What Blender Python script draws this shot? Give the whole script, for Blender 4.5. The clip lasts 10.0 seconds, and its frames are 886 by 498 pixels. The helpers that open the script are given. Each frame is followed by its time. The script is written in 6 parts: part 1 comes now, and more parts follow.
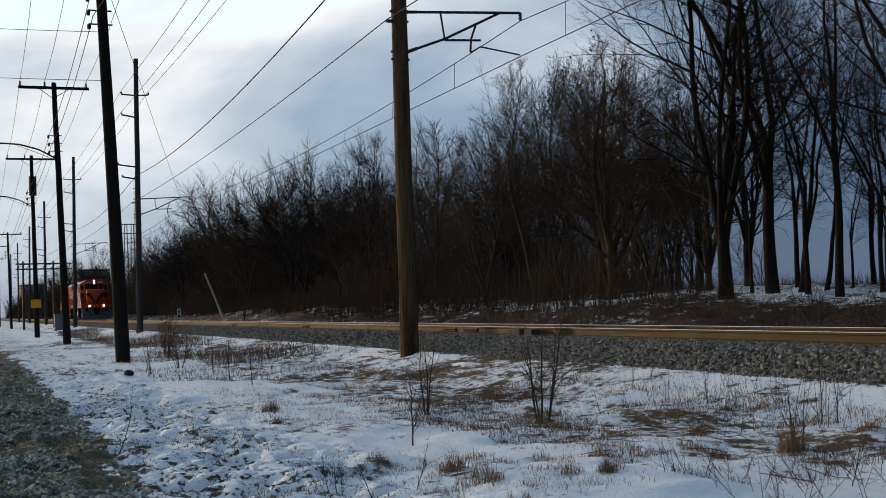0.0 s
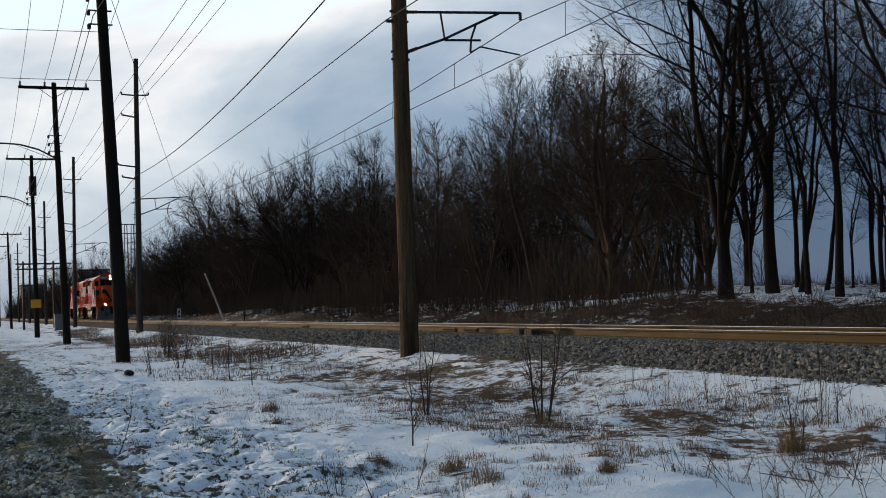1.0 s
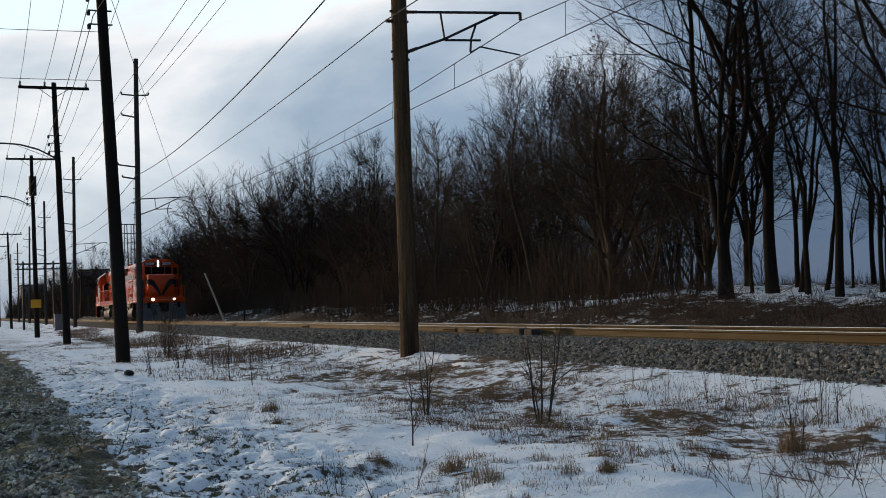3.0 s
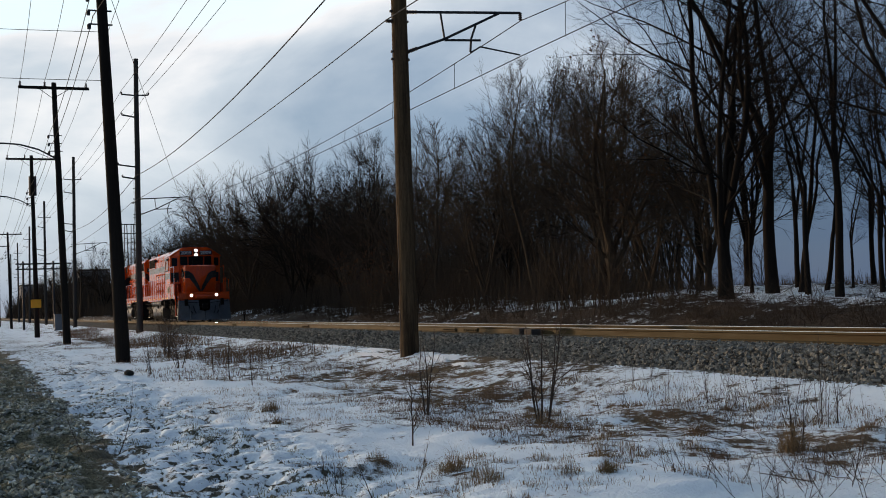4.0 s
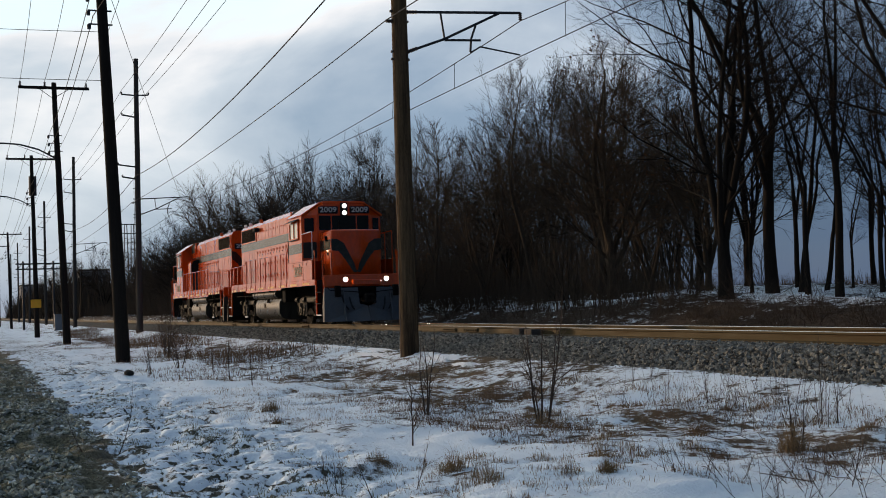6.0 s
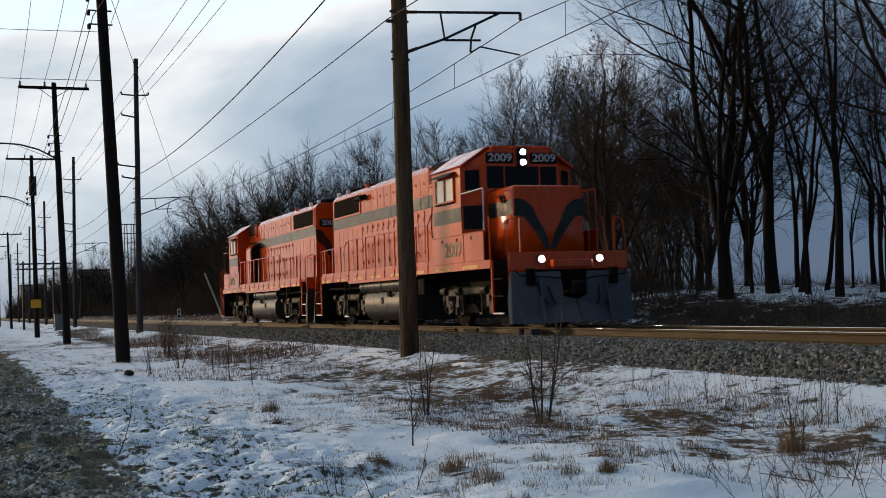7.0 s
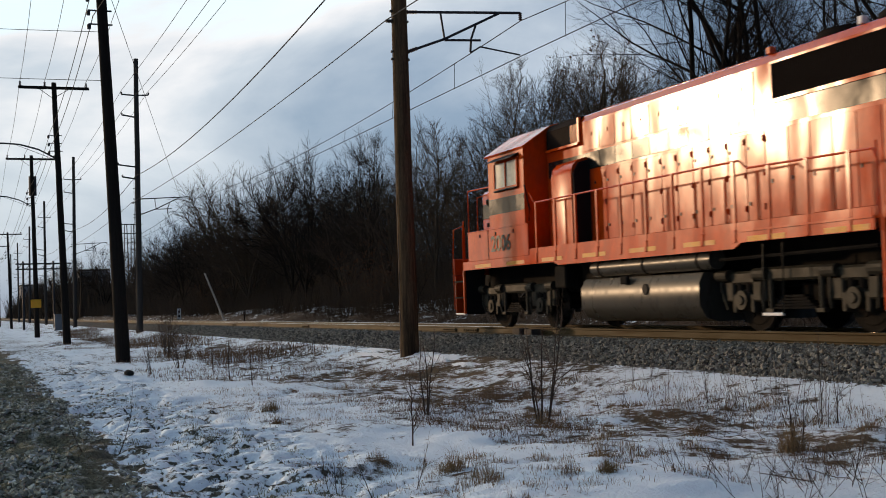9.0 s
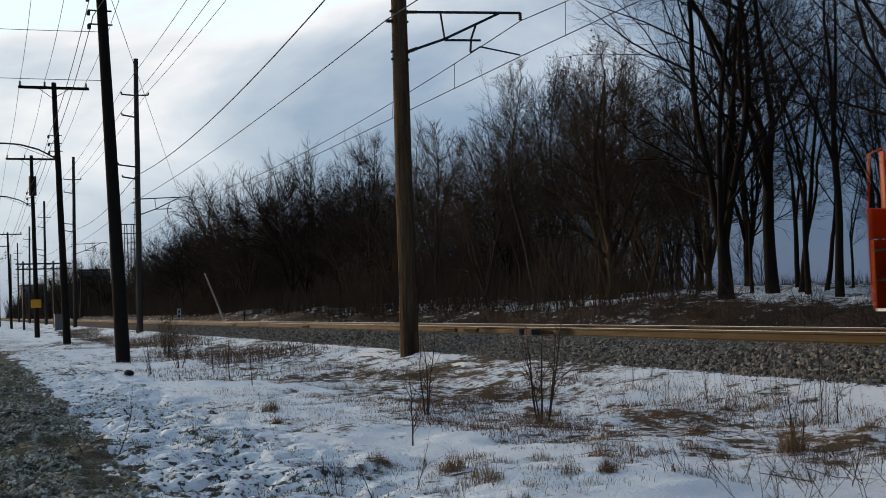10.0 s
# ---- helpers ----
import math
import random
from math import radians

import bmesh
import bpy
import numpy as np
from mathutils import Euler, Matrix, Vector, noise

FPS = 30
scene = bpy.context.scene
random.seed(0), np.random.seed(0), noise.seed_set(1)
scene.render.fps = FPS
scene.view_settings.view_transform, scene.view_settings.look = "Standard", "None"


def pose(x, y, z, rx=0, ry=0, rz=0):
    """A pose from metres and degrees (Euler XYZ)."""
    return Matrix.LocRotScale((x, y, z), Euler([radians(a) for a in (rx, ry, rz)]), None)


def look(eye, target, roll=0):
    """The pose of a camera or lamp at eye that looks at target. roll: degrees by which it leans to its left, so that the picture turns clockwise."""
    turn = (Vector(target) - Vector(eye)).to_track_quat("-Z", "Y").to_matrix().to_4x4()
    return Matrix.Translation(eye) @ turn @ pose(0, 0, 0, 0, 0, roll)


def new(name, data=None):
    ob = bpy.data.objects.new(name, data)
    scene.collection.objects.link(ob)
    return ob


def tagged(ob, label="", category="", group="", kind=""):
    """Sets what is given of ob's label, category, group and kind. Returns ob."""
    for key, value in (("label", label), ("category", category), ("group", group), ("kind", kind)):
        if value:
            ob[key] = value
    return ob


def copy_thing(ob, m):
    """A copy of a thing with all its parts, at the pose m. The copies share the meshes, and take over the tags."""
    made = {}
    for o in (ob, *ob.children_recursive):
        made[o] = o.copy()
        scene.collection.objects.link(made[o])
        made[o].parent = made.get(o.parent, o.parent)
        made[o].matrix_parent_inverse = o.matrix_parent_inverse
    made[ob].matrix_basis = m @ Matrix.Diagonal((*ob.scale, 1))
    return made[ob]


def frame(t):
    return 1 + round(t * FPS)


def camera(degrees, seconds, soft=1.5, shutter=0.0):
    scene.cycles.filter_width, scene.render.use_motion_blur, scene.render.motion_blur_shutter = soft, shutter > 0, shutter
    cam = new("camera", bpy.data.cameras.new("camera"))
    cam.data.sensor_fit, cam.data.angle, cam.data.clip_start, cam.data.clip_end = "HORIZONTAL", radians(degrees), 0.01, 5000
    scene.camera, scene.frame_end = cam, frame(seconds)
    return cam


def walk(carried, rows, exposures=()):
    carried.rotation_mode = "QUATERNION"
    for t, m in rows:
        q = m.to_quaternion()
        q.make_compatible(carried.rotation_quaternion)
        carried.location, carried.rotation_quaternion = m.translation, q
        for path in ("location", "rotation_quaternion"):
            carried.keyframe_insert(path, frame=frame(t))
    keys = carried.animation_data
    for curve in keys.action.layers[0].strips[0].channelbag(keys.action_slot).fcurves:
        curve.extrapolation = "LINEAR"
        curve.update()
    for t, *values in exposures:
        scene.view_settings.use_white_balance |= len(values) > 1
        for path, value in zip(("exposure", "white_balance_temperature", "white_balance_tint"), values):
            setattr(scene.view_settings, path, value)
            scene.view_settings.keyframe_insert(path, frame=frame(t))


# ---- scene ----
cam = camera(39.47, 10.0, soft=0.95, shutter=0.15)
EYE = Vector((0.0, -12.902, 0.621))
YAW, PITCH = radians(68.98), radians(2.505)
AXIS = Vector((-math.sin(YAW) * math.cos(PITCH), math.cos(YAW) * math.cos(PITCH), math.sin(PITCH)))
STAND = look(EYE, EYE + AXIS * 10, -1.866)
walk(cam, [(0.0, STAND), (10.0, STAND)], exposures=[(0.0, 0.0), (10.0, 0.0)])

# ---- light ----
SUN_DIR = Vector((-0.82, -0.555, 0.145)).normalized()
sun_az = math.atan2(SUN_DIR.x, SUN_DIR.y)
sun_el = math.asin(SUN_DIR.z)

world = bpy.data.worlds.new("winter_sky")
scene.world = world
world.use_nodes = True
wn, wl = world.node_tree.nodes, world.node_tree.links
wn.clear()
w_out = wn.new("ShaderNodeOutputWorld")
w_bg = wn.new("ShaderNodeBackground")
w_sky = wn.new("ShaderNodeTexSky")
w_sky.sky_type = "NISHITA"
w_sky.sun_disc = False
w_sky.sun_elevation = sun_el
w_sky.sun_rotation = sun_az
w_sky.air_density, w_sky.dust_density, w_sky.ozone_density = 1.0, 0.6, 2.0
w_bg.inputs["Strength"].default_value = 0.096
w_tc = wn.new("ShaderNodeTexCoord")


def w_math(op, a, b=None, clamp=False):
    n = wn.new("ShaderNodeMath")
    n.operation, n.use_clamp = op, clamp
    for i, v in enumerate((a, b)):
        if v is None:
            continue
        if isinstance(v, (int, float)):
            n.inputs[i].default_value = v
        else:
            wl.new(v, n.inputs[i])
    return n.outputs[0]


def w_mix(fac, a, b):
    n = wn.new("ShaderNodeMix")
    n.data_type = "RGBA"
    for key, v in (("Factor", fac), ("A", a), ("B", b)):
        sock = [s for s in n.inputs if s.name == key and (s.type == "RGBA") == (key != "Factor")][0]
        if isinstance(v, tuple):
            sock.default_value = (*v, 1)
        elif isinstance(v, (int, float)):
            sock.default_value = v
        else:
            wl.new(v, sock)
    return [o for o in n.outputs if o.type == "RGBA"][0]


# a broken cloud deck: bright towards the low sun, slate blue away from it and near the horizon
w_dot = wn.new("ShaderNodeVectorMath")
w_dot.operation = "DOT_PRODUCT"
wl.new(w_tc.outputs["Generated"], w_dot.inputs[0])
w_dot.inputs[1].default_value = (SUN_DIR.x, SUN_DIR.y, SUN_DIR.z)
w_sep = wn.new("ShaderNodeSeparateXYZ")
wl.new(w_tc.outputs["Generated"], w_sep.inputs[0])
w_map = wn.new("ShaderNodeMapping")
w_map.inputs["Scale"].default_value = (1.0, 1.0, 2.0)
w_map.inputs["Rotation"].default_value = (0.10, -0.05, 0.4)
wl.new(w_tc.outputs["Generated"], w_map.inputs["Vector"])
w_n = wn.new("ShaderNodeTexNoise")
w_n.inputs["Scale"].default_value, w_n.inputs["Detail"].default_value = 3.4, 7.0
w_n.inputs["Roughness"].default_value, w_n.inputs["Distortion"].default_value = 0.52, 0.35
wl.new(w_map.outputs[0], w_n.inputs["Vector"])
toward = w_math("MULTIPLY_ADD", w_dot.outputs["Value"], 1.5)
toward.node.inputs[2].default_value = -0.48
# the deck is dull on the horizon and overhead, with a bright belt between
belt = wn.new("ShaderNodeValToRGB")
wl.new(w_sep.outputs["Z"], belt.inputs[0])
belt.color_ramp.elements[0].position, belt.color_ramp.elements[0].color = 0.0, (0.14, 0.14, 0.14, 1)
belt.color_ramp.elements[1].position, belt.color_ramp.elements[1].color = 0.75, (0.82, 0.82, 0.82, 1)
e = belt.color_ramp.elements.new(0.26)
e.color = (0.86, 0.86, 0.86, 1)
e = belt.color_ramp.elements.new(0.12)
e.color = (0.55, 0.55, 0.55, 1)
e = belt.color_ramp.elements.new(0.40)
e.color = (0.74, 0.74, 0.74, 1)
lift = w_math("MULTIPLY_ADD", belt.outputs[0], 1.2)
lift.node.inputs[2].default_value = -0.6
wob = w_math("MULTIPLY_ADD", w_n.outputs["Fac"], 1.35)
wob.node.inputs[2].default_value = -0.66
bright = w_math("ADD", w_math("ADD", toward, lift), wob, True)
ramp = wn.new("ShaderNodeValToRGB")
wl.new(bright, ramp.inputs[0])
ramp.color_ramp.elements[0].position, ramp.color_ramp.elements[0].color = 0.0, (0.85, 1.45, 2.65, 1)
ramp.color_ramp.elements[1].position, ramp.color_ramp.elements[1].color = 1.0, (10.4, 12.4, 13.2, 1)
e = ramp.color_ramp.elements.new(0.42)
e.color = (3.2, 4.3, 5.9, 1)
e = ramp.color_ramp.elements.new(0.72)
e.color = (7.6, 8.3, 9.1, 1)
e = ramp.color_ramp.elements.new(0.88)
e.color = (11.0, 10.9, 11.0, 1)
cover = w_math("MULTIPLY_ADD", w_n.outputs["Fac"], 0.5)
cover.node.inputs[2].default_value = 0.60
cover.node.use_clamp = True
# the deck glows warm round the low sun
warm = w_math("MULTIPLY_ADD", w_dot.outputs["Value"], 8.0, True)
warm.node.inputs[2].default_value = -7.0
warm.node.use_clamp = True
wl.new(w_mix(warm, w_mix(cover, w_sky.outputs[0], ramp.outputs[0]), (13.0, 9.8, 6.6)), w_bg.inputs["Color"])
wl.new(w_bg.outputs[0], w_out.inputs[0])

sun = new("sun", bpy.data.lights.new("sun", "SUN"))
sun.data.energy, sun.data.angle, sun.data.color = 1.85, radians(1.6), (1.0, 0.66, 0.38)
sun.matrix_world = look(SUN_DIR * 100, (0, 0, 0))


# ---- material helpers ----
def mat(name, base, rough=0.7, metal=0.0, vary=0.25, scale=6.0, fine=60.0, bump=0.0, second=None, second_amount=0.5,
        second_scale=1.5, spec=0.2, coords="Object", stretch=(1, 1, 1), by_object=0.0, coat=0.0, rough_vary=0.1, fine_bump=0.5):
    """A surface with grain at two scales, an optional second colour in stains, and relief."""
    m = bpy.data.materials.new(name)
    m.use_nodes = True
    n, l = m.node_tree.nodes, m.node_tree.links
    b = n["Principled BSDF"]
    tc = n.new("ShaderNodeTexCoord")
    mp = n.new("ShaderNodeMapping")
    mp.inputs["Scale"].default_value = stretch
    if coords == "World":
        g = n.new("ShaderNodeNewGeometry")
        l.new(g.outputs["Position"], mp.inputs["Vector"])
    else:
        l.new(tc.outputs[coords], mp.inputs["Vector"])

    def noise_node(sc, detail=5.0, rg=0.6):
        t = n.new("ShaderNodeTexNoise")
        t.inputs["Scale"].default_value, t.inputs["Detail"].default_value, t.inputs["Roughness"].default_value = sc, detail, rg
        l.new(mp.outputs[0], t.inputs["Vector"])
        return t.outputs["Fac"]

    def mixc(fac, a, c, kind="MIX"):
        x = n.new("ShaderNodeMix")
        x.data_type, x.blend_type = "RGBA", kind
        for idx, v in ((0, fac), (6, a), (7, c)):
            if isinstance(v, (int, float)):
                x.inputs[idx].default_value = v
            elif isinstance(v, tuple):
                x.inputs[idx].default_value = (*v, 1)
            else:
                l.new(v, x.inputs[idx])
        return x.outputs[2]

    def ramped(v, lo, hi, to_lo=0.0, to_hi=1.0):
        x = n.new("ShaderNodeMapRange")
        x.inputs[1].default_value, x.inputs[2].default_value = lo, hi
        x.inputs[3].default_value, x.inputs[4].default_value = to_lo, to_hi
        l.new(v, x.inputs[0])
        return x.outputs[0]

    coarse, grain = noise_node(scale), noise_node(fine, 3.0)
    dark = tuple(c * (1 - vary) for c in base)
    light = tuple(min(1, c * (1 + vary)) for c in base)
    col = mixc(ramped(coarse, 0.3, 0.7), dark, light)
    col = mixc(0.5, col, mixc(ramped(grain, 0.3, 0.7), dark, light))
    if second:
        col = mixc(ramped(noise_node(second_scale, 6.0, 0.65), 0.5, 0.68, 0, second_amount), col, second)
    if by_object:
        oi = n.new("ShaderNodeObjectInfo")
        col = mixc(ramped(oi.outputs["Random"], 0, 1, 0, by_object), col, tuple(c * 0.45 for c in base))
    l.new(col, b.inputs["Base Color"])
    b.inputs["Metallic"].default_value = metal
    b.inputs["Specular IOR Level"].default_value = spec
    b.inputs["Coat Weight"].default_value = coat
    b.inputs["Coat Roughness"].default_value = 0.12
    l.new(ramped(coarse, 0.3, 0.7, max(0.02, rough - rough_vary), min(1, rough + rough_vary)), b.inputs["Roughness"])
    if bump:
        bp = n.new("ShaderNodeBump")
        bp.inputs["Strength"].default_value, bp.inputs["Distance"].default_value = 0.8, bump
        l.new(mixc(fine_bump, noise_node(scale, 0.6, 0.4) if fine_bump < 0.1 else coarse, grain), bp.inputs["Height"])
        l.new(bp.outputs[0], b.inputs["Normal"])
    return m


def by_piece(m, lo, hi):
    """Makes the loose pieces of a mesh lighter or darker one by one."""
    n, l = m.node_tree.nodes, m.node_tree.links
    b = n["Principled BSDF"]
    g, k, x = n.new("ShaderNodeNewGeometry"), n.new("ShaderNodeMapRange"), n.new("ShaderNodeVectorMath")
    x.operation = "SCALE"
    k.inputs[3].default_value, k.inputs[4].default_value = lo, hi
    l.new(g.outputs["Random Per Island"], k.inputs[0])
    l.new(b.inputs["Base Color"].links[0].from_socket, x.inputs[0])
    l.new(k.outputs[0], x.inputs["Scale"])
    l.new(x.outputs[0], b.inputs["Base Color"])
    return m


def glow(name, colour, strength):
    m = bpy.data.materials.new(name)
    m.use_nodes = True
    b = m.node_tree.nodes["Principled BSDF"]
    b.inputs["Base Color"].default_value = (0.8, 0.8, 0.8, 1)
    b.inputs["Emission Color"].default_value = (*colour, 1)
    b.inputs["Emission Strength"].default_value = strength
    return m


# ---- mesh helpers ----
def mesh_ob(name, verts, faces, material, parent=None, label="", smooth=False):
    me = bpy.data.meshes.new(name)
    me.from_pydata(verts, [], faces)
    for mm in (material if isinstance(material, (list, tuple)) else [material]):
        me.materials.append(mm)
    if smooth:
        me.polygons.foreach_set("use_smooth", [True] * len(me.polygons))
    me.update()
    ob = new(name, me)
    if parent is not None:
        ob.parent = parent
    if label:
        tagged(ob, label)
    return ob


def part(name, bm, material, parent=None, label="", smooth=None):
    """Links a bmesh as one mesh object, under a thing or a part. smooth: the angle below which edges shade round."""
    me = bpy.data.meshes.new(name)
    bmesh.ops.recalc_face_normals(bm, faces=bm.faces)
    bm.to_mesh(me)
    bm.free()
    for mm in (material if isinstance(material, (list, tuple)) else [material]):
        me.materials.append(mm)
    if smooth:
        me.polygons.foreach_set("use_smooth", [True] * len(me.polygons))
        me.set_sharp_from_angle(angle=radians(smooth))
    ob = new(name, me)
    if parent is not None:
        ob.parent = parent
    if label:
        tagged(ob, label)
    return ob


def empty(name, label, category, group="", kind=""):
    return tagged(new(name), label, category, group, kind)


def box(bm, x0, x1, y0, y1, z0, z1, bevel=0.0, material_index=0):
    m = Matrix.LocRotScale(((x0 + x1) / 2, (y0 + y1) / 2, (z0 + z1) / 2), None, (abs(x1 - x0), abs(y1 - y0), abs(z1 - z0)))
    r = bmesh.ops.create_cube(bm, size=1.0, matrix=m)
    faces = {f for v in r["verts"] for f in v.link_faces}
    for f in faces:
        f.material_index = material_index
    if bevel:
        bmesh.ops.bevel(bm, geom=list({e for f in faces for e in f.edges}), offset=bevel, segments=1, affect="EDGES")
    return bm


def cyl(bm, a, b, r0, r1=None, seg=10, caps=True):
    """A tapered round bar from a to b."""
    a, b = Vector(a), Vector(b)
    d = b - a
    m = Matrix.Translation((a + b) / 2) @ d.to_track_quat("Z", "Y").to_matrix().to_4x4()
    bmesh.ops.create_cone(bm, cap_ends=caps, segments=seg, radius1=r0, radius2=r0 if r1 is None else r1, depth=d.length, matrix=m)
    return bm


def pipe(bm, pts, r, seg=6):
    """A round bar bent through pts."""
    pts = [Vector(p) for p in pts]
    rings = []
    for i, p in enumerate(pts):
        d = (pts[min(i + 1, len(pts) - 1)] - pts[max(i - 1, 0)]).normalized()
        q = d.to_track_quat("Z", "Y")
        rings.append([bm.verts.new(p + q @ Vector((r * math.cos(k * math.tau / seg), r * math.sin(k * math.tau / seg), 0))) for k in range(seg)])
    for a, b in zip(rings, rings[1:]):
        for k in range(seg):
            bm.faces.new((a[k], a[(k + 1) % seg], b[(k + 1) % seg], b[k]))
    bm.faces.new(rings[0][::-1])
    bm.faces.new(rings[-1])
    return bm


def prism(bm, outline, x0, x1, plane="YZ", material_index=0):
    """An outline in a plane, drawn out along the third axis from x0 to x1."""
    put = {"YZ": lambda p, t: (t, p[0], p[1]), "XZ": lambda p, t: (p[0], t, p[1]), "XY": lambda p, t: (p[0], p[1], t)}[plane]
    a = [bm.verts.new(put(p, x0)) for p in outline]
    b = [bm.verts.new(put(p, x1)) for p in outline]
    n = len(outline)
    fs = [bm.faces.new(a), bm.faces.new(b[::-1])]
    for i in range(n):
        fs.append(bm.faces.new((a[i], b[i], b[(i + 1) % n], a[(i + 1) % n])))
    for f in fs:
        f.material_index = material_index
    return bm


B = bmesh.new


# ---- ground ----
def lattice(seed):
    r = np.random.RandomState(seed)
    return r.rand(256, 256)


LAT = [lattice(i) for i in range(4)]


def vnoise(x, y, k=0):
    """Smooth value noise, 0 to 1, on arrays."""
    x, y = np.asarray(x, float), np.asarray(y, float)
    xi, yi = np.floor(x).astype(int), np.floor(y).astype(int)
    fx, fy = x - xi, y - yi
    fx, fy = fx * fx * (3 - 2 * fx), fy * fy * (3 - 2 * fy)
    L = LAT[k]
    a, b = L[xi % 256, yi % 256], L[(xi + 1) % 256, yi % 256]
    c, d = L[xi % 256, (yi + 1) % 256], L[(xi + 1) % 256, (yi + 1) % 256]
    return (a * (1 - fx) + b * fx) * (1 - fy) + (c * (1 - fx) + d * fx) * fy


PROFILE_Y = [-4000, -40, -16, -13.5, -12.0, -10.5, -8.0, -5.5, -4.0, -3.2, -2.75, -2.4, -2.0, 2.0, 3.1, 4.2, 6.0, 8.0, 11.0, 20, 45, 90, 4000]
PROFILE_Z = [-0.9, -0.9, -0.80, -0.80, -0.80, -0.86, -0.90, -0.88, -0.75, -0.58, -0.50, -0.53, -0.60, -0.55, -0.58, -0.42, 0.10, 0.47, 0.62, 0.7, 0.4, -0.6, -0.6]


def land(x, y):
    """The height of the ground."""
    x, y = np.asarray(x, float), np.asarray(y, float)
    z = np.interp(y, PROFILE_Y, PROFILE_Z)
    off = np.clip((np.abs(y) - 2.6) / 1.5, 0, 1)
    far = np.clip((y - 3.5) / 5, 0, 1)
    z = z + off * ((vnoise(x * 0.35, y * 0.35) - 0.5) * 0.12 + (vnoise(x * 1.3, y * 1.3, 1) - 0.5) * 0.10 + (vnoise(x * 4.1, y * 4.1, 2) - 0.5) * 0.045)
    z = z + far * ((vnoise(x * 0.12, y * 0.2, 3) - 0.5) * 0.5 + (vnoise(x * 0.6, y * 0.6, 1) - 0.5) * 0.25)
    # trodden, lumpy snow beside the verge
    tread = np.clip(1.7 - np.abs(y + 10.5) / 0.9, 0, 1) * np.clip((x + 45) / 20, 0, 1)
    z = z + tread * ((vnoise(x * 1.9, y * 2.3, 3) - 0.5) * 0.10 - np.clip(vnoise(x * 5.2, y * 4.6, 1) - 0.50, 0, 1) * 0.30 - np.clip(vnoise(x * 9.5, y * 7.5, 2) - 0.55, 0, 1) * 0.22)
    verge = np.clip((-11.5 - y) / 0.5, 0, 1) * np.clip((x + 60) / 20, 0, 1)
    z = z + verge * ((vnoise(x * 3.1, y * 3.9, 0) - 0.5) * 0.10 + (vnoise(x * 7.0, y * 8.0, 2) - 0.5) * 0.11)
    return z


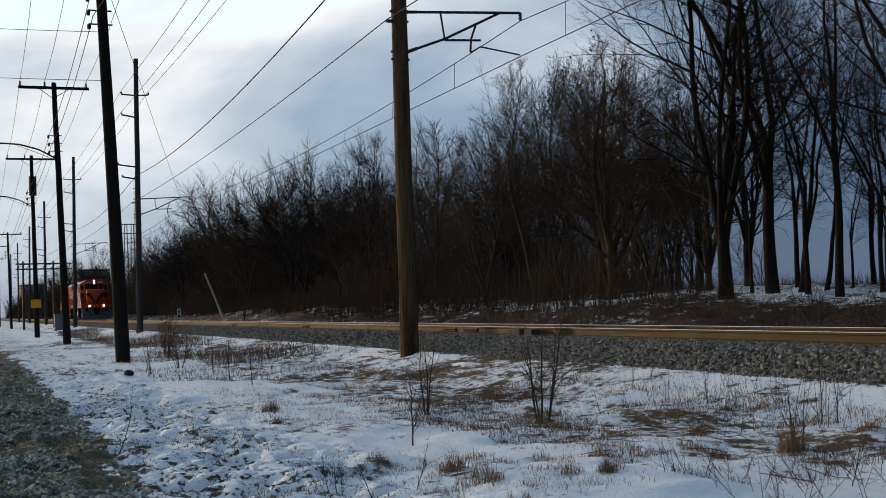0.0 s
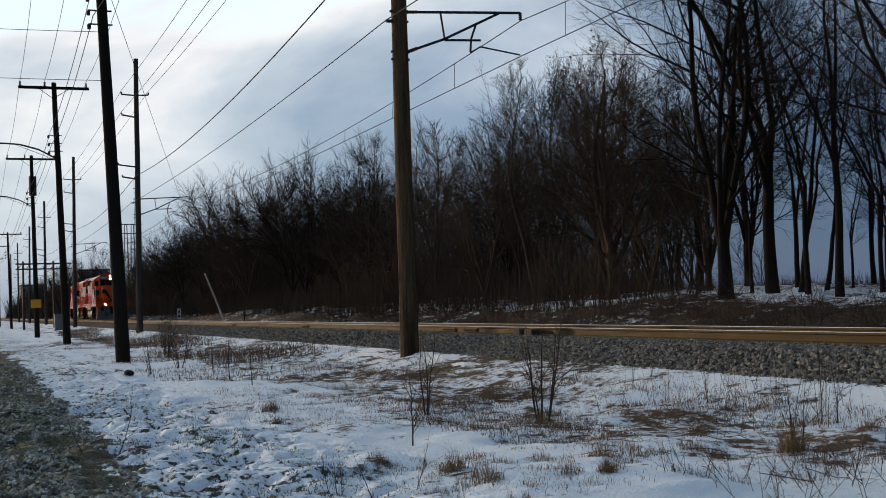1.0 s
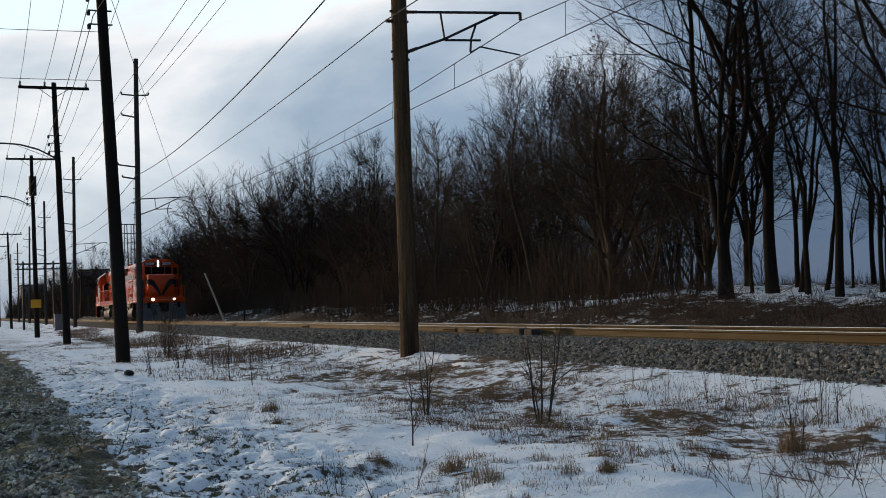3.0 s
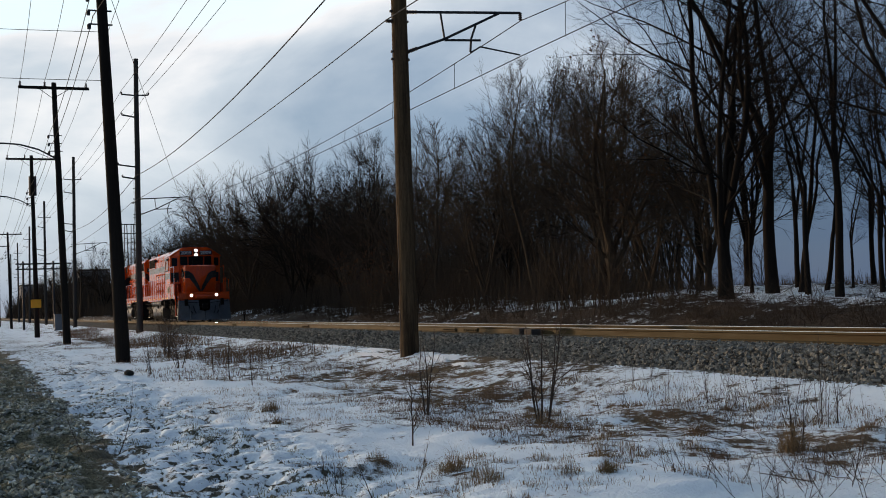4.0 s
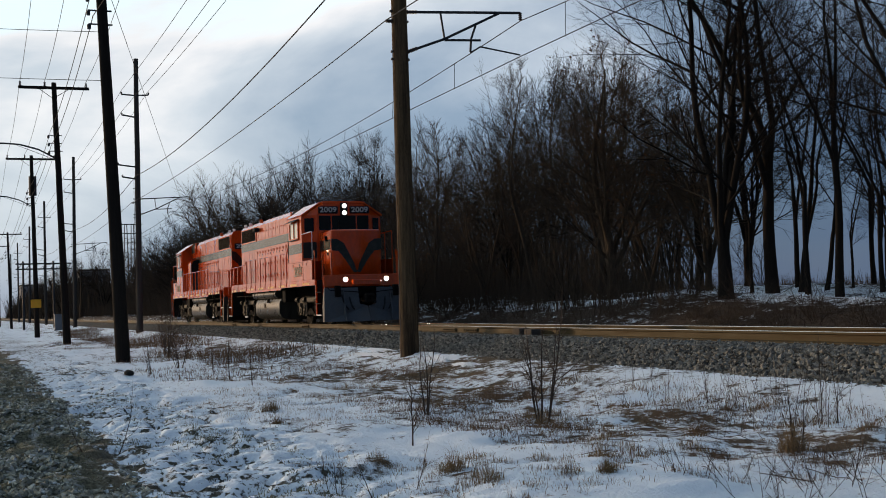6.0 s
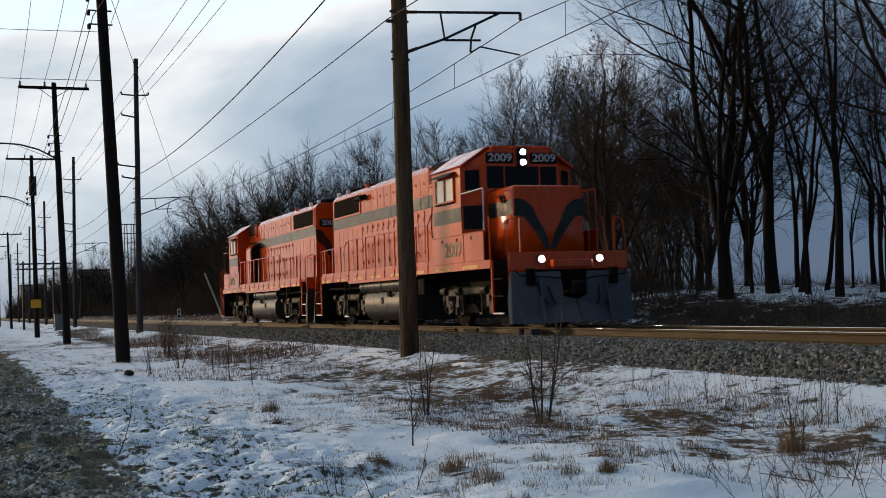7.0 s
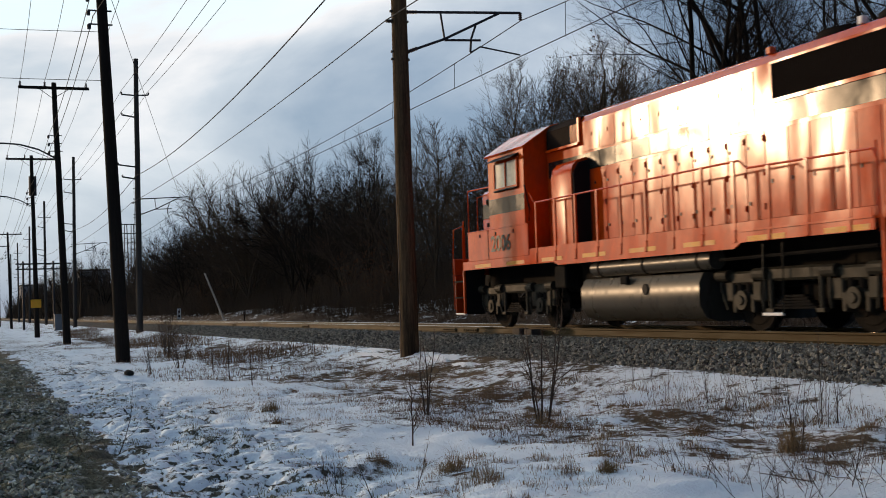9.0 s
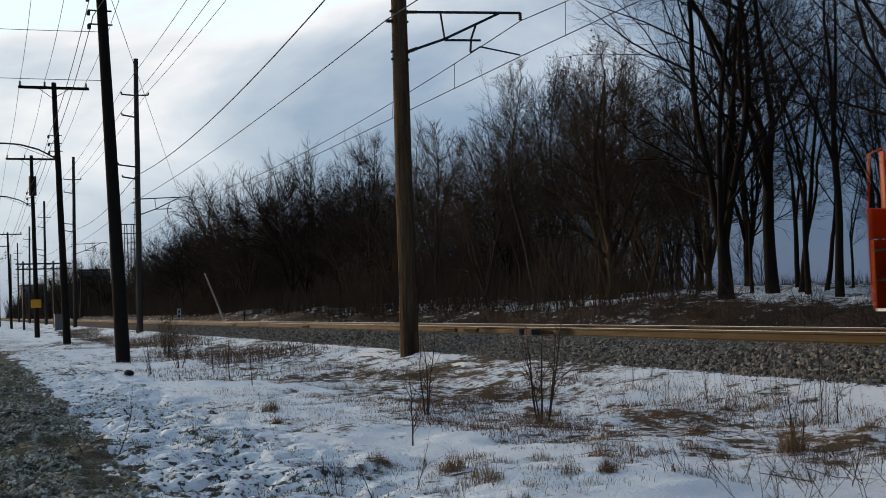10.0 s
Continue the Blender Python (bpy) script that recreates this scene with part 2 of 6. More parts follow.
# ---- surfaces of the place ----
def ground_material():
    """Thin wind-packed snow over winter grass and soil: snow lies in the hollows and breaks up along the track and on the wooded bank."""
    m = bpy.data.materials.new("snowy_ground")
    m.use_nodes = True
    n, l = m.node_tree.nodes, m.node_tree.links
    b = n["Principled BSDF"]
    g = n.new("ShaderNodeNewGeometry")
    sep = n.new("ShaderNodeSeparateXYZ")
    l.new(g.outputs["Position"], sep.inputs[0])

    def nz(scale, detail=5.0, rough=0.6, stretch=None):
        t = n.new("ShaderNodeTexNoise")
        t.inputs["Scale"].default_value, t.inputs["Detail"].default_value, t.inputs["Roughness"].default_value = scale, detail, rough
        if stretch:
            mp = n.new("ShaderNodeMapping")
            mp.inputs["Scale"].default_value = stretch
            l.new(g.outputs["Position"], mp.inputs["Vector"])
            l.new(mp.outputs[0], t.inputs["Vector"])
        else:
            l.new(g.outputs["Position"], t.inputs["Vector"])
        return t.outputs["Fac"]

    def op(kind, a, c=None, d=None, clamp=False):
        x = n.new("ShaderNodeMath")
        x.operation, x.use_clamp = kind, clamp
        for i, v in enumerate((a, c, d)):
            if v is None:
                continue
            if isinstance(v, (int, float)):
                x.inputs[i].default_value = v
            else:
                l.new(v, x.inputs[i])
        return x.outputs[0]

    def rng(v, lo, hi, a=0.0, c=1.0):
        x = n.new("ShaderNodeMapRange")
        x.inputs[1].default_value, x.inputs[2].default_value, x.inputs[3].default_value, x.inputs[4].default_value = lo, hi, a, c
        l.new(v, x.inputs[0])
        return x.outputs[0]

    def mixc(fac, a, c):
        x = n.new("ShaderNodeMix")
        x.data_type = "RGBA"
        for idx, v in ((0, fac), (6, a), (7, c)):
            if isinstance(v, (int, float)):
                x.inputs[idx].default_value = v
            elif isinstance(v, tuple):
                x.inputs[idx].default_value = (*v, 1)
            else:
                l.new(v, x.inputs[idx])
        return x.outputs[2]

    y = sep.outputs["Y"]
    big, mid, small, tiny = nz(0.32, 4), nz(1.15, 6, 0.65, (1, 1.9, 1)), nz(6.0, 6, 0.7), nz(34.0, 3)
    # cover: 1 snow, 0 bare
    verge = rng(op("ADD", y, op("MULTIPLY", op("SUBTRACT", mid, 0.5), 1.6)), -11.95, -11.35, -0.24, 0.12)
    bank = op("ADD", rng(y, 3.0, 4.0, 0.0, -0.16), rng(y, 6.2, 7.4, 0.0, 0.12))
    toe = op("ADD", rng(y, -8.0, -4.6, -0.012, -0.13), op("MULTIPLY", rng(y, -6.5, -5.0), rng(sep.outputs["X"], -24.0, -30.0, 0.0, 0.07)))
    fringe = op("MULTIPLY", rng(y, -4.9, -4.1), rng(sep.outputs["X"], -22.0, -17.0))
    toe = op("ADD", toe, op("MULTIPLY", fringe, 0.10))
    bank = op("ADD", bank, op("MULTIPLY", rng(y, 7.2, 8.0, 0.0, 0.085), rng(sep.outputs["X"], -32.0, -30.0)))
    v = op("ADD", op("MULTIPLY", big, 0.45), op("MULTIPLY", mid, 0.55))
    v = op("ADD", v, op("MULTIPLY", op("SUBTRACT", small, 0.5), 0.55))
    # trodden strip: clods of frozen grass come through in many small holes
    clods = nz(9.0, 4, 0.6, (1.4, 0.9, 1))
    tread = op("MULTIPLY", rng(y, -11.9, -11.0), rng(y, -9.4, -10.4))
    tread = op("MULTIPLY", tread, rng(clods, 0.52, 0.66, 0.03, -0.26))
    v = op("ADD", op("ADD", op("ADD", v, verge), tread), op("ADD", bank, toe))
    specks = nz(15.0, 3, 0.6, (1, 1.6, 1))
    v = op("ADD", v, rng(specks, 0.60, 0.70, 0.0, -0.14))
    cover = rng(v, 0.474, 0.550)
    soil = mixc(rng(small, 0.35, 0.65), (0.035, 0.027, 0.018), (0.13, 0.10, 0.055))
    soil = mixc(rng(big, 0.4, 0.65), soil, mixc(tiny, (0.10, 0.062, 0.034), (0.20, 0.125, 0.068)))
    verge_mask = rng(y, -11.4, -12.0)
    soil = mixc(verge_mask, soil, mixc(rng(tiny, 0.35, 0.65), (0.03, 0.032, 0.018), (0.16, 0.155, 0.10)))
    soil = mixc(op("MULTIPLY", verge_mask, rng(small, 0.52, 0.66, 0.0, 0.75)), soil, (0.40, 0.41, 0.39))
    strip = op("MULTIPLY", rng(y, -11.9, -11.2), rng(y, -9.2, -10.0))
    soil = mixc(strip, soil, mixc(rng(tiny, 0.35, 0.65), (0.03, 0.032, 0.024), (0.11, 0.11, 0.085)))
    # the bank's shade is put into its ground colour as a darker soil
    shaded_litter = mixc(rng(small, 0.35, 0.65), (0.022, 0.015, 0.010), (0.065, 0.042, 0.026))
    soil = mixc(rng(y, 3.0, 4.2), soil, shaded_litter)
    snow = mixc(rng(mid, 0.3, 0.7), (0.77, 0.86, 0.92), (0.83, 0.91, 0.96))
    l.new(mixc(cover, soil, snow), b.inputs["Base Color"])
    l.new(rng(cover, 0, 1, 0.95, 0.62), b.inputs["Roughness"])
    b.inputs["Specular IOR Level"].default_value = 0.25
    bp = n.new("ShaderNodeBump")
    bp.inputs["Strength"].default_value, bp.inputs["Distance"].default_value = 0.9, 0.05
    hgt = op("ADD", op("ADD", op("MULTIPLY", small, 1.1), op("MULTIPLY", specks, 0.55)), op("ADD", op("MULTIPLY", tiny, 0.3), op("MULTIPLY", cover, 0.35)))
    l.new(hgt, bp.inputs["Height"])
    l.new(bp.outputs[0], b.inputs["Normal"])
    return m


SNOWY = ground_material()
# bed coloured near black, which puts in the shade between the stones
BALLAST = mat("ballast_bed", (0.022, 0.021, 0.018), rough=0.9, vary=0.5, scale=9, fine=45, bump=0.03, coords="World")
STONE = by_piece(mat("ballast_stone", (0.20, 0.185, 0.15), rough=0.88, vary=0.5, scale=14, fine=70, coords="World", bump=0.004), 0.3, 1.5)
RAIL = mat("rusty_rail", (0.055, 0.039, 0.014), rough=0.7, metal=0.1, vary=0.2, scale=3, fine=40, second=(0.07, 0.036, 0.016), second_amount=0.5, coords="World", stretch=(0.4, 3, 3))
RAILTOP = mat("polished_rail_head", (0.46, 0.43, 0.38), rough=0.14, metal=1.0, vary=0.15, scale=2, fine=30, coords="World", stretch=(0.3, 6, 1))
TIE = mat("weathered_tie", (0.085, 0.068, 0.052), rough=0.9, vary=0.4, scale=5, fine=40, bump=0.01)
POLE_WOOD = mat("weathered_pole_wood", spec=0.04, base=(0.11, 0.072, 0.04), rough=0.9, vary=0.75, scale=3.5, fine=26, second=(0.025, 0.018, 0.013), second_amount=0.85,
                bump=0.05, stretch=(6, 6, 0.35), second_scale=1.2)
POLE_DARK = mat("creosoted_pole_wood", spec=0.04, base=(0.022, 0.018, 0.015), rough=0.85, vary=0.4, scale=3, fine=26, bump=0.015, stretch=(6, 6, 0.35))
POLE_GREY = mat("grey_pole_wood", spec=0.04, base=(0.065, 0.056, 0.048), rough=0.85, vary=0.35, scale=3, fine=26, bump=0.015, stretch=(6, 6, 0.35))
IRON = mat("dark_galvanised_arm", (0.04, 0.042, 0.045), rough=0.6, metal=0.3, vary=0.3, scale=5, fine=40)
WIRE = mat("dark_cable", (0.035, 0.035, 0.038), rough=0.6, metal=0.2, vary=0.2, scale=2, fine=20)
PORCELAIN = mat("brown_porcelain", (0.07, 0.045, 0.035), rough=0.3, vary=0.2, scale=10, fine=40)


# ---- ground sheet ----
def graded(stops):
    """Coordinates from (start, step) stops."""
    out = []
    for (a, step), (b, _) in zip(stops, stops[1:]):
        k = max(1, round((b - a) / step))
        out += [a + (b - a) * i / k for i in range(k)]
    return np.array(out + [stops[-1][0]])


gx = graded([(-4500, 300), (-900, 60), (-300, 8), (-130, 1.2), (-60, 0.30), (-34, 0.14), (-22, 0.075), (-15.5, 0.052), (-8, 0.5), (4, 6), (60, 60), (600, 400), (3000, 1)])
gy = graded([(-4500, 300), (-600, 50), (-100, 8), (-28, 1.5), (-14, 0.07), (-12.3, 0.048), (-9.2, 0.09), (-3.0, 0.4), (3.0, 0.22), (14, 1.2), (60, 12), (300, 80), (1500, 400), (4500, 1)])
GX, GY = np.meshgrid(gx, gy, indexing="ij")
GZ = land(GX, GY)
nx, ny = len(gx), len(gy)
idx = np.arange(nx * ny).reshape(nx, ny)
quads = np.stack([idx[:-1, :-1], idx[1:, :-1], idx[1:, 1:], idx[:-1, 1:]], -1).reshape(-1, 4)
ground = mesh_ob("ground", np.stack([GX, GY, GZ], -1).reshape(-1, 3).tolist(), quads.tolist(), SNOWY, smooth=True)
tagged(ground, "thin patchy snow over brown winter grass and soil", "ground", kind="structure")

# ---- track ----
bed = tagged(mesh_ob("ballast_bed", [(x, y, z) for x in (-1500, 600) for y, z in ((-3.3, -0.80), (-2.9, -0.60), (-1.85, -0.23), (-1.3, -0.20), (1.3, -0.20), (1.85, -0.23), (2.9, -0.58), (3.3, -0.8))],
                     [(i, i + 1, i + 9, i + 8) for i in range(7)], BALLAST), "crushed grey stone ballast bed under the track", "ballast", kind="structure")


def stones(x_from, x_to, y_from, y_to, count, seed, size):
    """Crushed stones: angular lumps scattered over the ballast shoulder."""
    r = np.random.RandomState(seed)
    base = np.array([(1, 0, 0), (-1, 0, 0), (0, 1, 0), (0, -1, 0), (0, 0, 1), (0, 0, -1)], float)
    tri = np.array([(0, 2, 4), (2, 1, 4), (1, 3, 4), (3, 0, 4), (2, 0, 5), (1, 2, 5), (3, 1, 5), (0, 3, 5)])
    x, y = r.uniform(x_from, x_to, count), r.uniform(y_from, y_to, count)
    z = np.interp(y, [-3.3, -2.9, -1.85, -1.3, 1.3], [-0.72, -0.60, -0.23, -0.20, -0.20])
    s = r.uniform(0.55, 1.25, count) * size
    v = base[None] * r.uniform(0.6, 1.25, (count, 6, 1)) * s[:, None, None]
    v += r.uniform(-0.25, 0.25, (count, 6, 3)) * s[:, None, None]
    a = r.uniform(0, math.tau, count)
    c, sn = np.cos(a)[:, None], np.sin(a)[:, None]
    v = np.stack([v[..., 0] * c - v[..., 1] * sn, v[..., 0] * sn + v[..., 1] * c, v[..., 2] * 0.8], -1)
    tilt = r.uniform(-0.7, 0.7, count)[:, None]
    v = np.stack([v[..., 0], v[..., 1] * np.cos(tilt) - v[..., 2] * np.sin(tilt), v[..., 1] * np.sin(tilt) + v[..., 2] * np.cos(tilt)], -1)
    v += np.stack([x, y, z + s * 0.25], -1)[:, None]
    f = tri[None] + (np.arange(count) * 6)[:, None, None]
    return v.reshape(-1, 3).tolist(), f.reshape(-1, 3).tolist()


for nm, args in (("ballast_stones", (-32, -9, -3.25, -1.15, 21000, 5, 0.044)), ("ballast_stones", (-70, -32, -3.25, -1.15, 9000, 6, 0.055))):
    v, f = stones(*args)
    tagged(mesh_ob(nm, v, f, STONE), "loose crushed grey ballast stones on the track shoulder", "ballast stones", kind="stuff")


def rail(y):
    bm = B()
    h = [(-0.076, -0.186), (-0.076, -0.172), (-0.012, -0.150), (-0.010, -0.052), (-0.037, -0.040), (-0.037, -0.008), (-0.028, 0.0),
         (0.028, 0.0), (0.037, -0.008), (0.037, -0.040), (0.010, -0.052), (0.012, -0.150), (0.076, -0.172), (0.076, -0.186)]
    prism(bm, [(y + p, z) for p, z in h], -1500, 600)
    for f in bm.faces:
        f.material_index = 1 if f.calc_center_median().z > -0.005 else 0
    return part("rail", bm, [RAIL, RAILTOP])


for y in (-0.755, 0.755):
    tagged(rail(y), "rust-brown steel rail with a polished head", "rail", "running rails", "structure")

tie_bm = box(B(), -0.115, 0.115, -1.30, 1.30, -0.38, -0.188, 0.012)
tie0 = tagged(part("tie", tie_bm, TIE), "weathered timber railway tie set in ballast", "railway tie", "track ties")
tie0.location = (-14.0, 0, 0)
for i in range(1, 240):
    t = copy_thing(tie0, pose(-14.0 - i * 0.52, random.uniform(-0.04, 0.04), random.uniform(-0.008, 0.004), 0, 0, random.uniform(-1, 1)))
# joint bars and a rail anchor box beside the near rail
for x in (-29.7, -31.2, -46.6, -60.5):
    bm = B()
    box(bm, x - 0.45, x + 0.45, -0.81, -0.778, -0.15, -0.05, 0.01)
    for k in range(6):
        cyl(bm, (x - 0.38 + 0.152 * k, -0.84, -0.10), (x - 0.38 + 0.152 * k, -0.80, -0.10), 0.02, seg=6)
    tagged(part("joint_bar", bm, RAIL), "bolted steel joint bar on the near rail", "joint bar", "rail joint bars")
bm = B()
box(bm, -26.35, -25.95, -1.12, -0.86, -0.22, -0.02, 0.02)
box(bm, -25.7, -25.3, -1.12, -0.86, -0.22, -0.03, 0.02)
tagged(part("rail_lubricator", bm, TIE), "dark metal box bolted beside the near rail", "track box")


# thin snow drifted on the ballast slope beside the poles
SNOW = mat("drifted_snow", (0.80, 0.83, 0.85), rough=0.7, vary=0.05, scale=3, fine=40, bump=0.01, coords="World", spec=0.25)


def drift(x, y, rx, ry, seed):
    r = random.Random(seed)
    v, f = [], []
    rings, seg = 6, 40
    edge = [0.25 + 0.75 * r.random() for k in range(seg)]
    v.append((x, y, 0))
    for i in range(1, rings + 1):
        for k in range(seg):
            a = k * math.tau / seg
            d = i / rings * edge[k]
            v.append((x + rx * d * math.cos(a), y + ry * d * math.sin(a), 0))
    out = []
    for i, (px, py, _) in enumerate(v):
        ring = 0 if i == 0 else (i - 1) // seg + 1
        zb = float(np.interp(py, [-4.0, -3.2, -2.75, -1.85, -1.3], [-0.74, -0.57, -0.49, -0.22, -0.19]))
        out.append((px, py, zb + 0.042 * (1 - (ring / rings)) - 0.012 + r.uniform(-0.014, 0.014)))
    f += [(0, 1 + k, 1 + (k + 1) % seg) for k in range(seg)]
    for i in range(rings - 1):
        for k in range(seg):
            f.append((1 + i * seg + k, 1 + (i + 1) * seg + k, 1 + (i + 1) * seg + (k + 1) % seg, 1 + i * seg + (k + 1) % seg))
    return tagged(mesh_ob("snow_drift", out, f, SNOW, smooth=True), "thin patch of drifted snow on the ballast slope", "snow", "snow drifts on ballast")


for i, (x, y, rx, ry) in enumerate(((-25.6, -3.2, 1.3, 0.42), (-27.2, -3.0, 0.8, 0.25), (-31.0, -3.0, 2.2, 0.22), (-35.0, -3.05, 2.4, 0.25), (-30.0, -3.4, 2.0, 0.22), (-23.4, -3.5, 1.0, 0.2), (-40, -3.1, 3.0, 0.3))):
    drift(x, y, rx, ry, 70 + i)


CLOD = mat("frosted_clod", (0.27, 0.265, 0.20), rough=0.95, vary=0.45, scale=9, fine=60, coords="World", second=(0.50, 0.52, 0.52), second_amount=0.95, second_scale=11, spec=0.1)
by_piece(CLOD, 0.45, 1.7)


def clods(x_from, x_to, y_from, y_to, count, seed, size, label):
    """Frozen clods of turf, angular and low, lying on the ground."""
    v, f = stones(x_from, x_to, y_from, y_to, count, seed, size)
    v = np.array(v).reshape(count, 6, 3)
    c = v.mean(1)
    thick = vnoise(c[:, 0] * 1.4, c[:, 1] * 2.2, 3) > 0.36
    old = np.interp(c[:, 1], [-3.3, -2.9, -1.85, -1.3, 1.3], [-0.72, -0.60, -0.23, -0.20, -0.20])
    v[..., 2] += (land(c[:, 0], c[:, 1]) - old)[:, None] - size * 0.15
    f = np.array(f).reshape(count, 8, 3)
    keep = np.nonzero(thick)[0]
    v, f = v[keep], (f[keep] - keep[:, None, None] * 6) + (np.arange(len(keep)) * 6)[:, None, None]
    return tagged(mesh_ob("turf_clods", v.reshape(-1, 3).tolist(), f.reshape(-1, 3).tolist(), CLOD), label, "turf clods", kind="stuff")


clods(-22, -9.2, -13.4, -11.5, 11000, 15, 0.034, "frosted frozen turf clods of the verge")
clods(-40, -22, -13.4, -11.5, 3000, 16, 0.04, "frosted frozen turf clods of the verge")


# ---- catenary poles and wires ----
CAT_X = [-27.8 - 50.0 * i for i in range(7)]
CAT_Y = -3.15


def round_pole(bm, base, top, r0, r1, seg=14, rings=9, wob=0.012, seed=1):
    """A slightly crooked round timber pole."""
    rn = random.Random(seed)
    base, top = Vector(base), Vector(top)
    prev = None
    for i in range(rings):
        k = i / (rings - 1)
        c = base.lerp(top, k) + (Vector((rn.uniform(-wob, wob), rn.uniform(-wob, wob), 0)) if 0 < i < rings - 1 else Vector())
        r = r0 + (r1 - r0) * k
        ring = [bm.verts.new(c + Vector((r * math.cos(j * math.tau / seg), r * math.sin(j * math.tau / seg), 0)) * rn.uniform(0.98, 1.02)) for j in range(seg)]
        if prev:
            for j in range(seg):
                bm.faces.new((prev[j], prev[(j + 1) % seg], ring[(j + 1) % seg], ring[j]))
        else:
            bm.faces.new(ring[::-1])
        prev = ring
    bm.faces.new(prev)
    return bm


def insulator(bm, a, b, r=0.05):
    a, b = Vector(a), Vector(b)
    for i in range(4):
        p, q = a.lerp(b, i / 4), a.lerp(b, (i + 0.6) / 4)
        cyl(bm, p, q, r, r * 0.7, seg=8)
    cyl(bm, a, b, r * 0.35, seg=6)


def catenary_pole(x, tall, material, seed, lean=0.0):
    th = empty("catenary_pole", "tall round timber catenary pole with steel bracket arm", "catenary pole", "catenary poles along the track")
    th.location = (x, CAT_Y, -0.95)
    h = 0.95
    part("pole", round_pole(B(), (0, 0, 0), (0, lean, tall + h), 0.23 if seed == 1 else 0.20, 0.14, seed=seed), material, th, "", 60)
    part("top_arm", pipe(B(), [(0, 0.15, 7.66 + h), (0, 3.20, 7.80 + h)], 0.035), IRON, th)
    part("brace", pipe(B(), [(0, 0.15, 6.68 + h), (0, 1.15, 7.05 + h), (0, 2.62, 7.76 + h)], 0.035), IRON, th)
    part("strut", pipe(B(), [(0, 1.06, 7.70 + h), (0, 1.15, 7.05 + h)], 0.025), IRON, th)
    part("register_bar", pipe(B(), [(0, 1.15, 7.02 + h), (0, 2.10, 7.06 + h)], 0.03), IRON, th)
    part("register_drop", pipe(B(), [(0, 1.98, 7.42 + h), (0, 1.85, 7.08 + h), (0, 1.82, 6.76 + h)], 0.028), IRON, th)
    part("steady_arm", pipe(B(), [(0, 1.82, 6.74 + h), (0, 2.08, 6.90 + h), (0, 3.16, 6.74 + h)], 0.02), IRON, th)
    for a, b in (((0, 0.20, 7.66 + h), (0, 0.48, 7.675 + h)), ((0, 0.20, 6.70 + h), (0, 0.46, 6.80 + h)), ((0, 3.20, 7.80 + h), (0, 3.20, 7.60 + h)), ((0, -0.2, 7.42 + h), (0, -0.36, 7.42 + h))):
        bm = B()
        insulator(bm, a, b, 0.055)
        part("insulator", bm, PORCELAIN, th)
    for z in (6.5, 6.68, 7.42, 7.66, 8.3):
        part("pole_band", box(B(), -0.03, 0.03, -0.24, 0.22, z + h - 0.025, z + h + 0.025), IRON, th)
    part("ground_wire", pipe(B(), [(0.02, -0.22, 0.2), (0.02, -0.20, 4 + h), (0.02, -0.17, 9 + h)], 0.012), WIRE, th)
    # transmission arms above the catenary
    for z, y0, y1 in ((14.1, -0.82, 0.82), (12.8, -0.82, 0.0), (9.7, -1.1, 0.0), (8.95, -0.85, 0.0)):
        bm = B()
        pipe(bm, [(0, y0, z + h + 0.08), (0, 0.0, z + h - 0.06)] if y1 < 0.5 else [(0, y0, z + h + 0.06), (0, 0, z + h), (0, y1, z + h + 0.06)], 0.05)
        part("line_arm", bm, IRON, th)
        for y in ((y0, y1) if y1 > 0.5 else (y0,)):
            bm = B()
            insulator(bm, (0, y, z + h + 0.06), (0, y, z + h + 0.22), 0.06)
            part("line_insulator", bm, PORCELAIN, th)
    return th


for i, x in enumerate(CAT_X):
    catenary_pole(x, 16.4, POLE_WOOD if i == 0 else POLE_GREY, i + 1, (-0.02, 0.1, 0.12, 0.0, 0.2, -0.1, 0.0)[i])


def cable(name, label, pts, r, group, sag=0.0, steps=24):
    """A cable hung through pts, with sag in each span."""
    bm = B()
    out = []
    for a, b in zip(pts, pts[1:]):
        a, b = Vector(a), Vector(b)
        for i in range(steps):
            k = i / steps
            out.append(a.lerp(b, k) + Vector((0, 0, -sag * 4 * k * (1 - k))))
    out.append(Vector(pts[-1]))
    return tagged(part(name, pipe(bm, out, r, 5), WIRE), label, "cable", group)


XS = [22.2] + CAT_X
cable("messenger_wire", "dark messenger wire of the overhead line", [(x, CAT_Y + 3.20, 7.60) for x in XS], 0.013, "overhead wires", 0.62)
cable("contact_wire", "dark contact wire above the track", [(x, CAT_Y + 3.16, 6.70) for x in XS], 0.013, "overhead wires", 0.05)
for x0, x1 in zip(XS, XS[1:]):
    for k in (0.09, 0.2, 0.31, 0.42, 0.53, 0.64, 0.75, 0.86, 0.95):
        x = x0 + (x1 - x0) * k
        if x < -130:
            continue
        zt, zb = 7.60 - 0.62 * 4 * k * (1 - k), 6.70 - 0.05 * 4 * k * (1 - k)
        tagged(part("dropper", cyl(B(), (x, 0.015, zb - 0.02), (x, 0.045, zt + 0.02), 0.008, seg=5), WIRE), "thin wire dropper between the overhead wires", "dropper", "overhead droppers")
cable("feeder_cable", "dark feeder cable along the catenary poles", [(x, CAT_Y - 0.36, 7.42) for x in XS], 0.014, "pole cables", 0.28)
cable("feeder_cable", "thick black feeder cable along the catenary poles", [(x, CAT_Y - (0.75 if x > -40 else 0.05), 9.1) for x in XS], 0.021, "pole cables", 0.7)
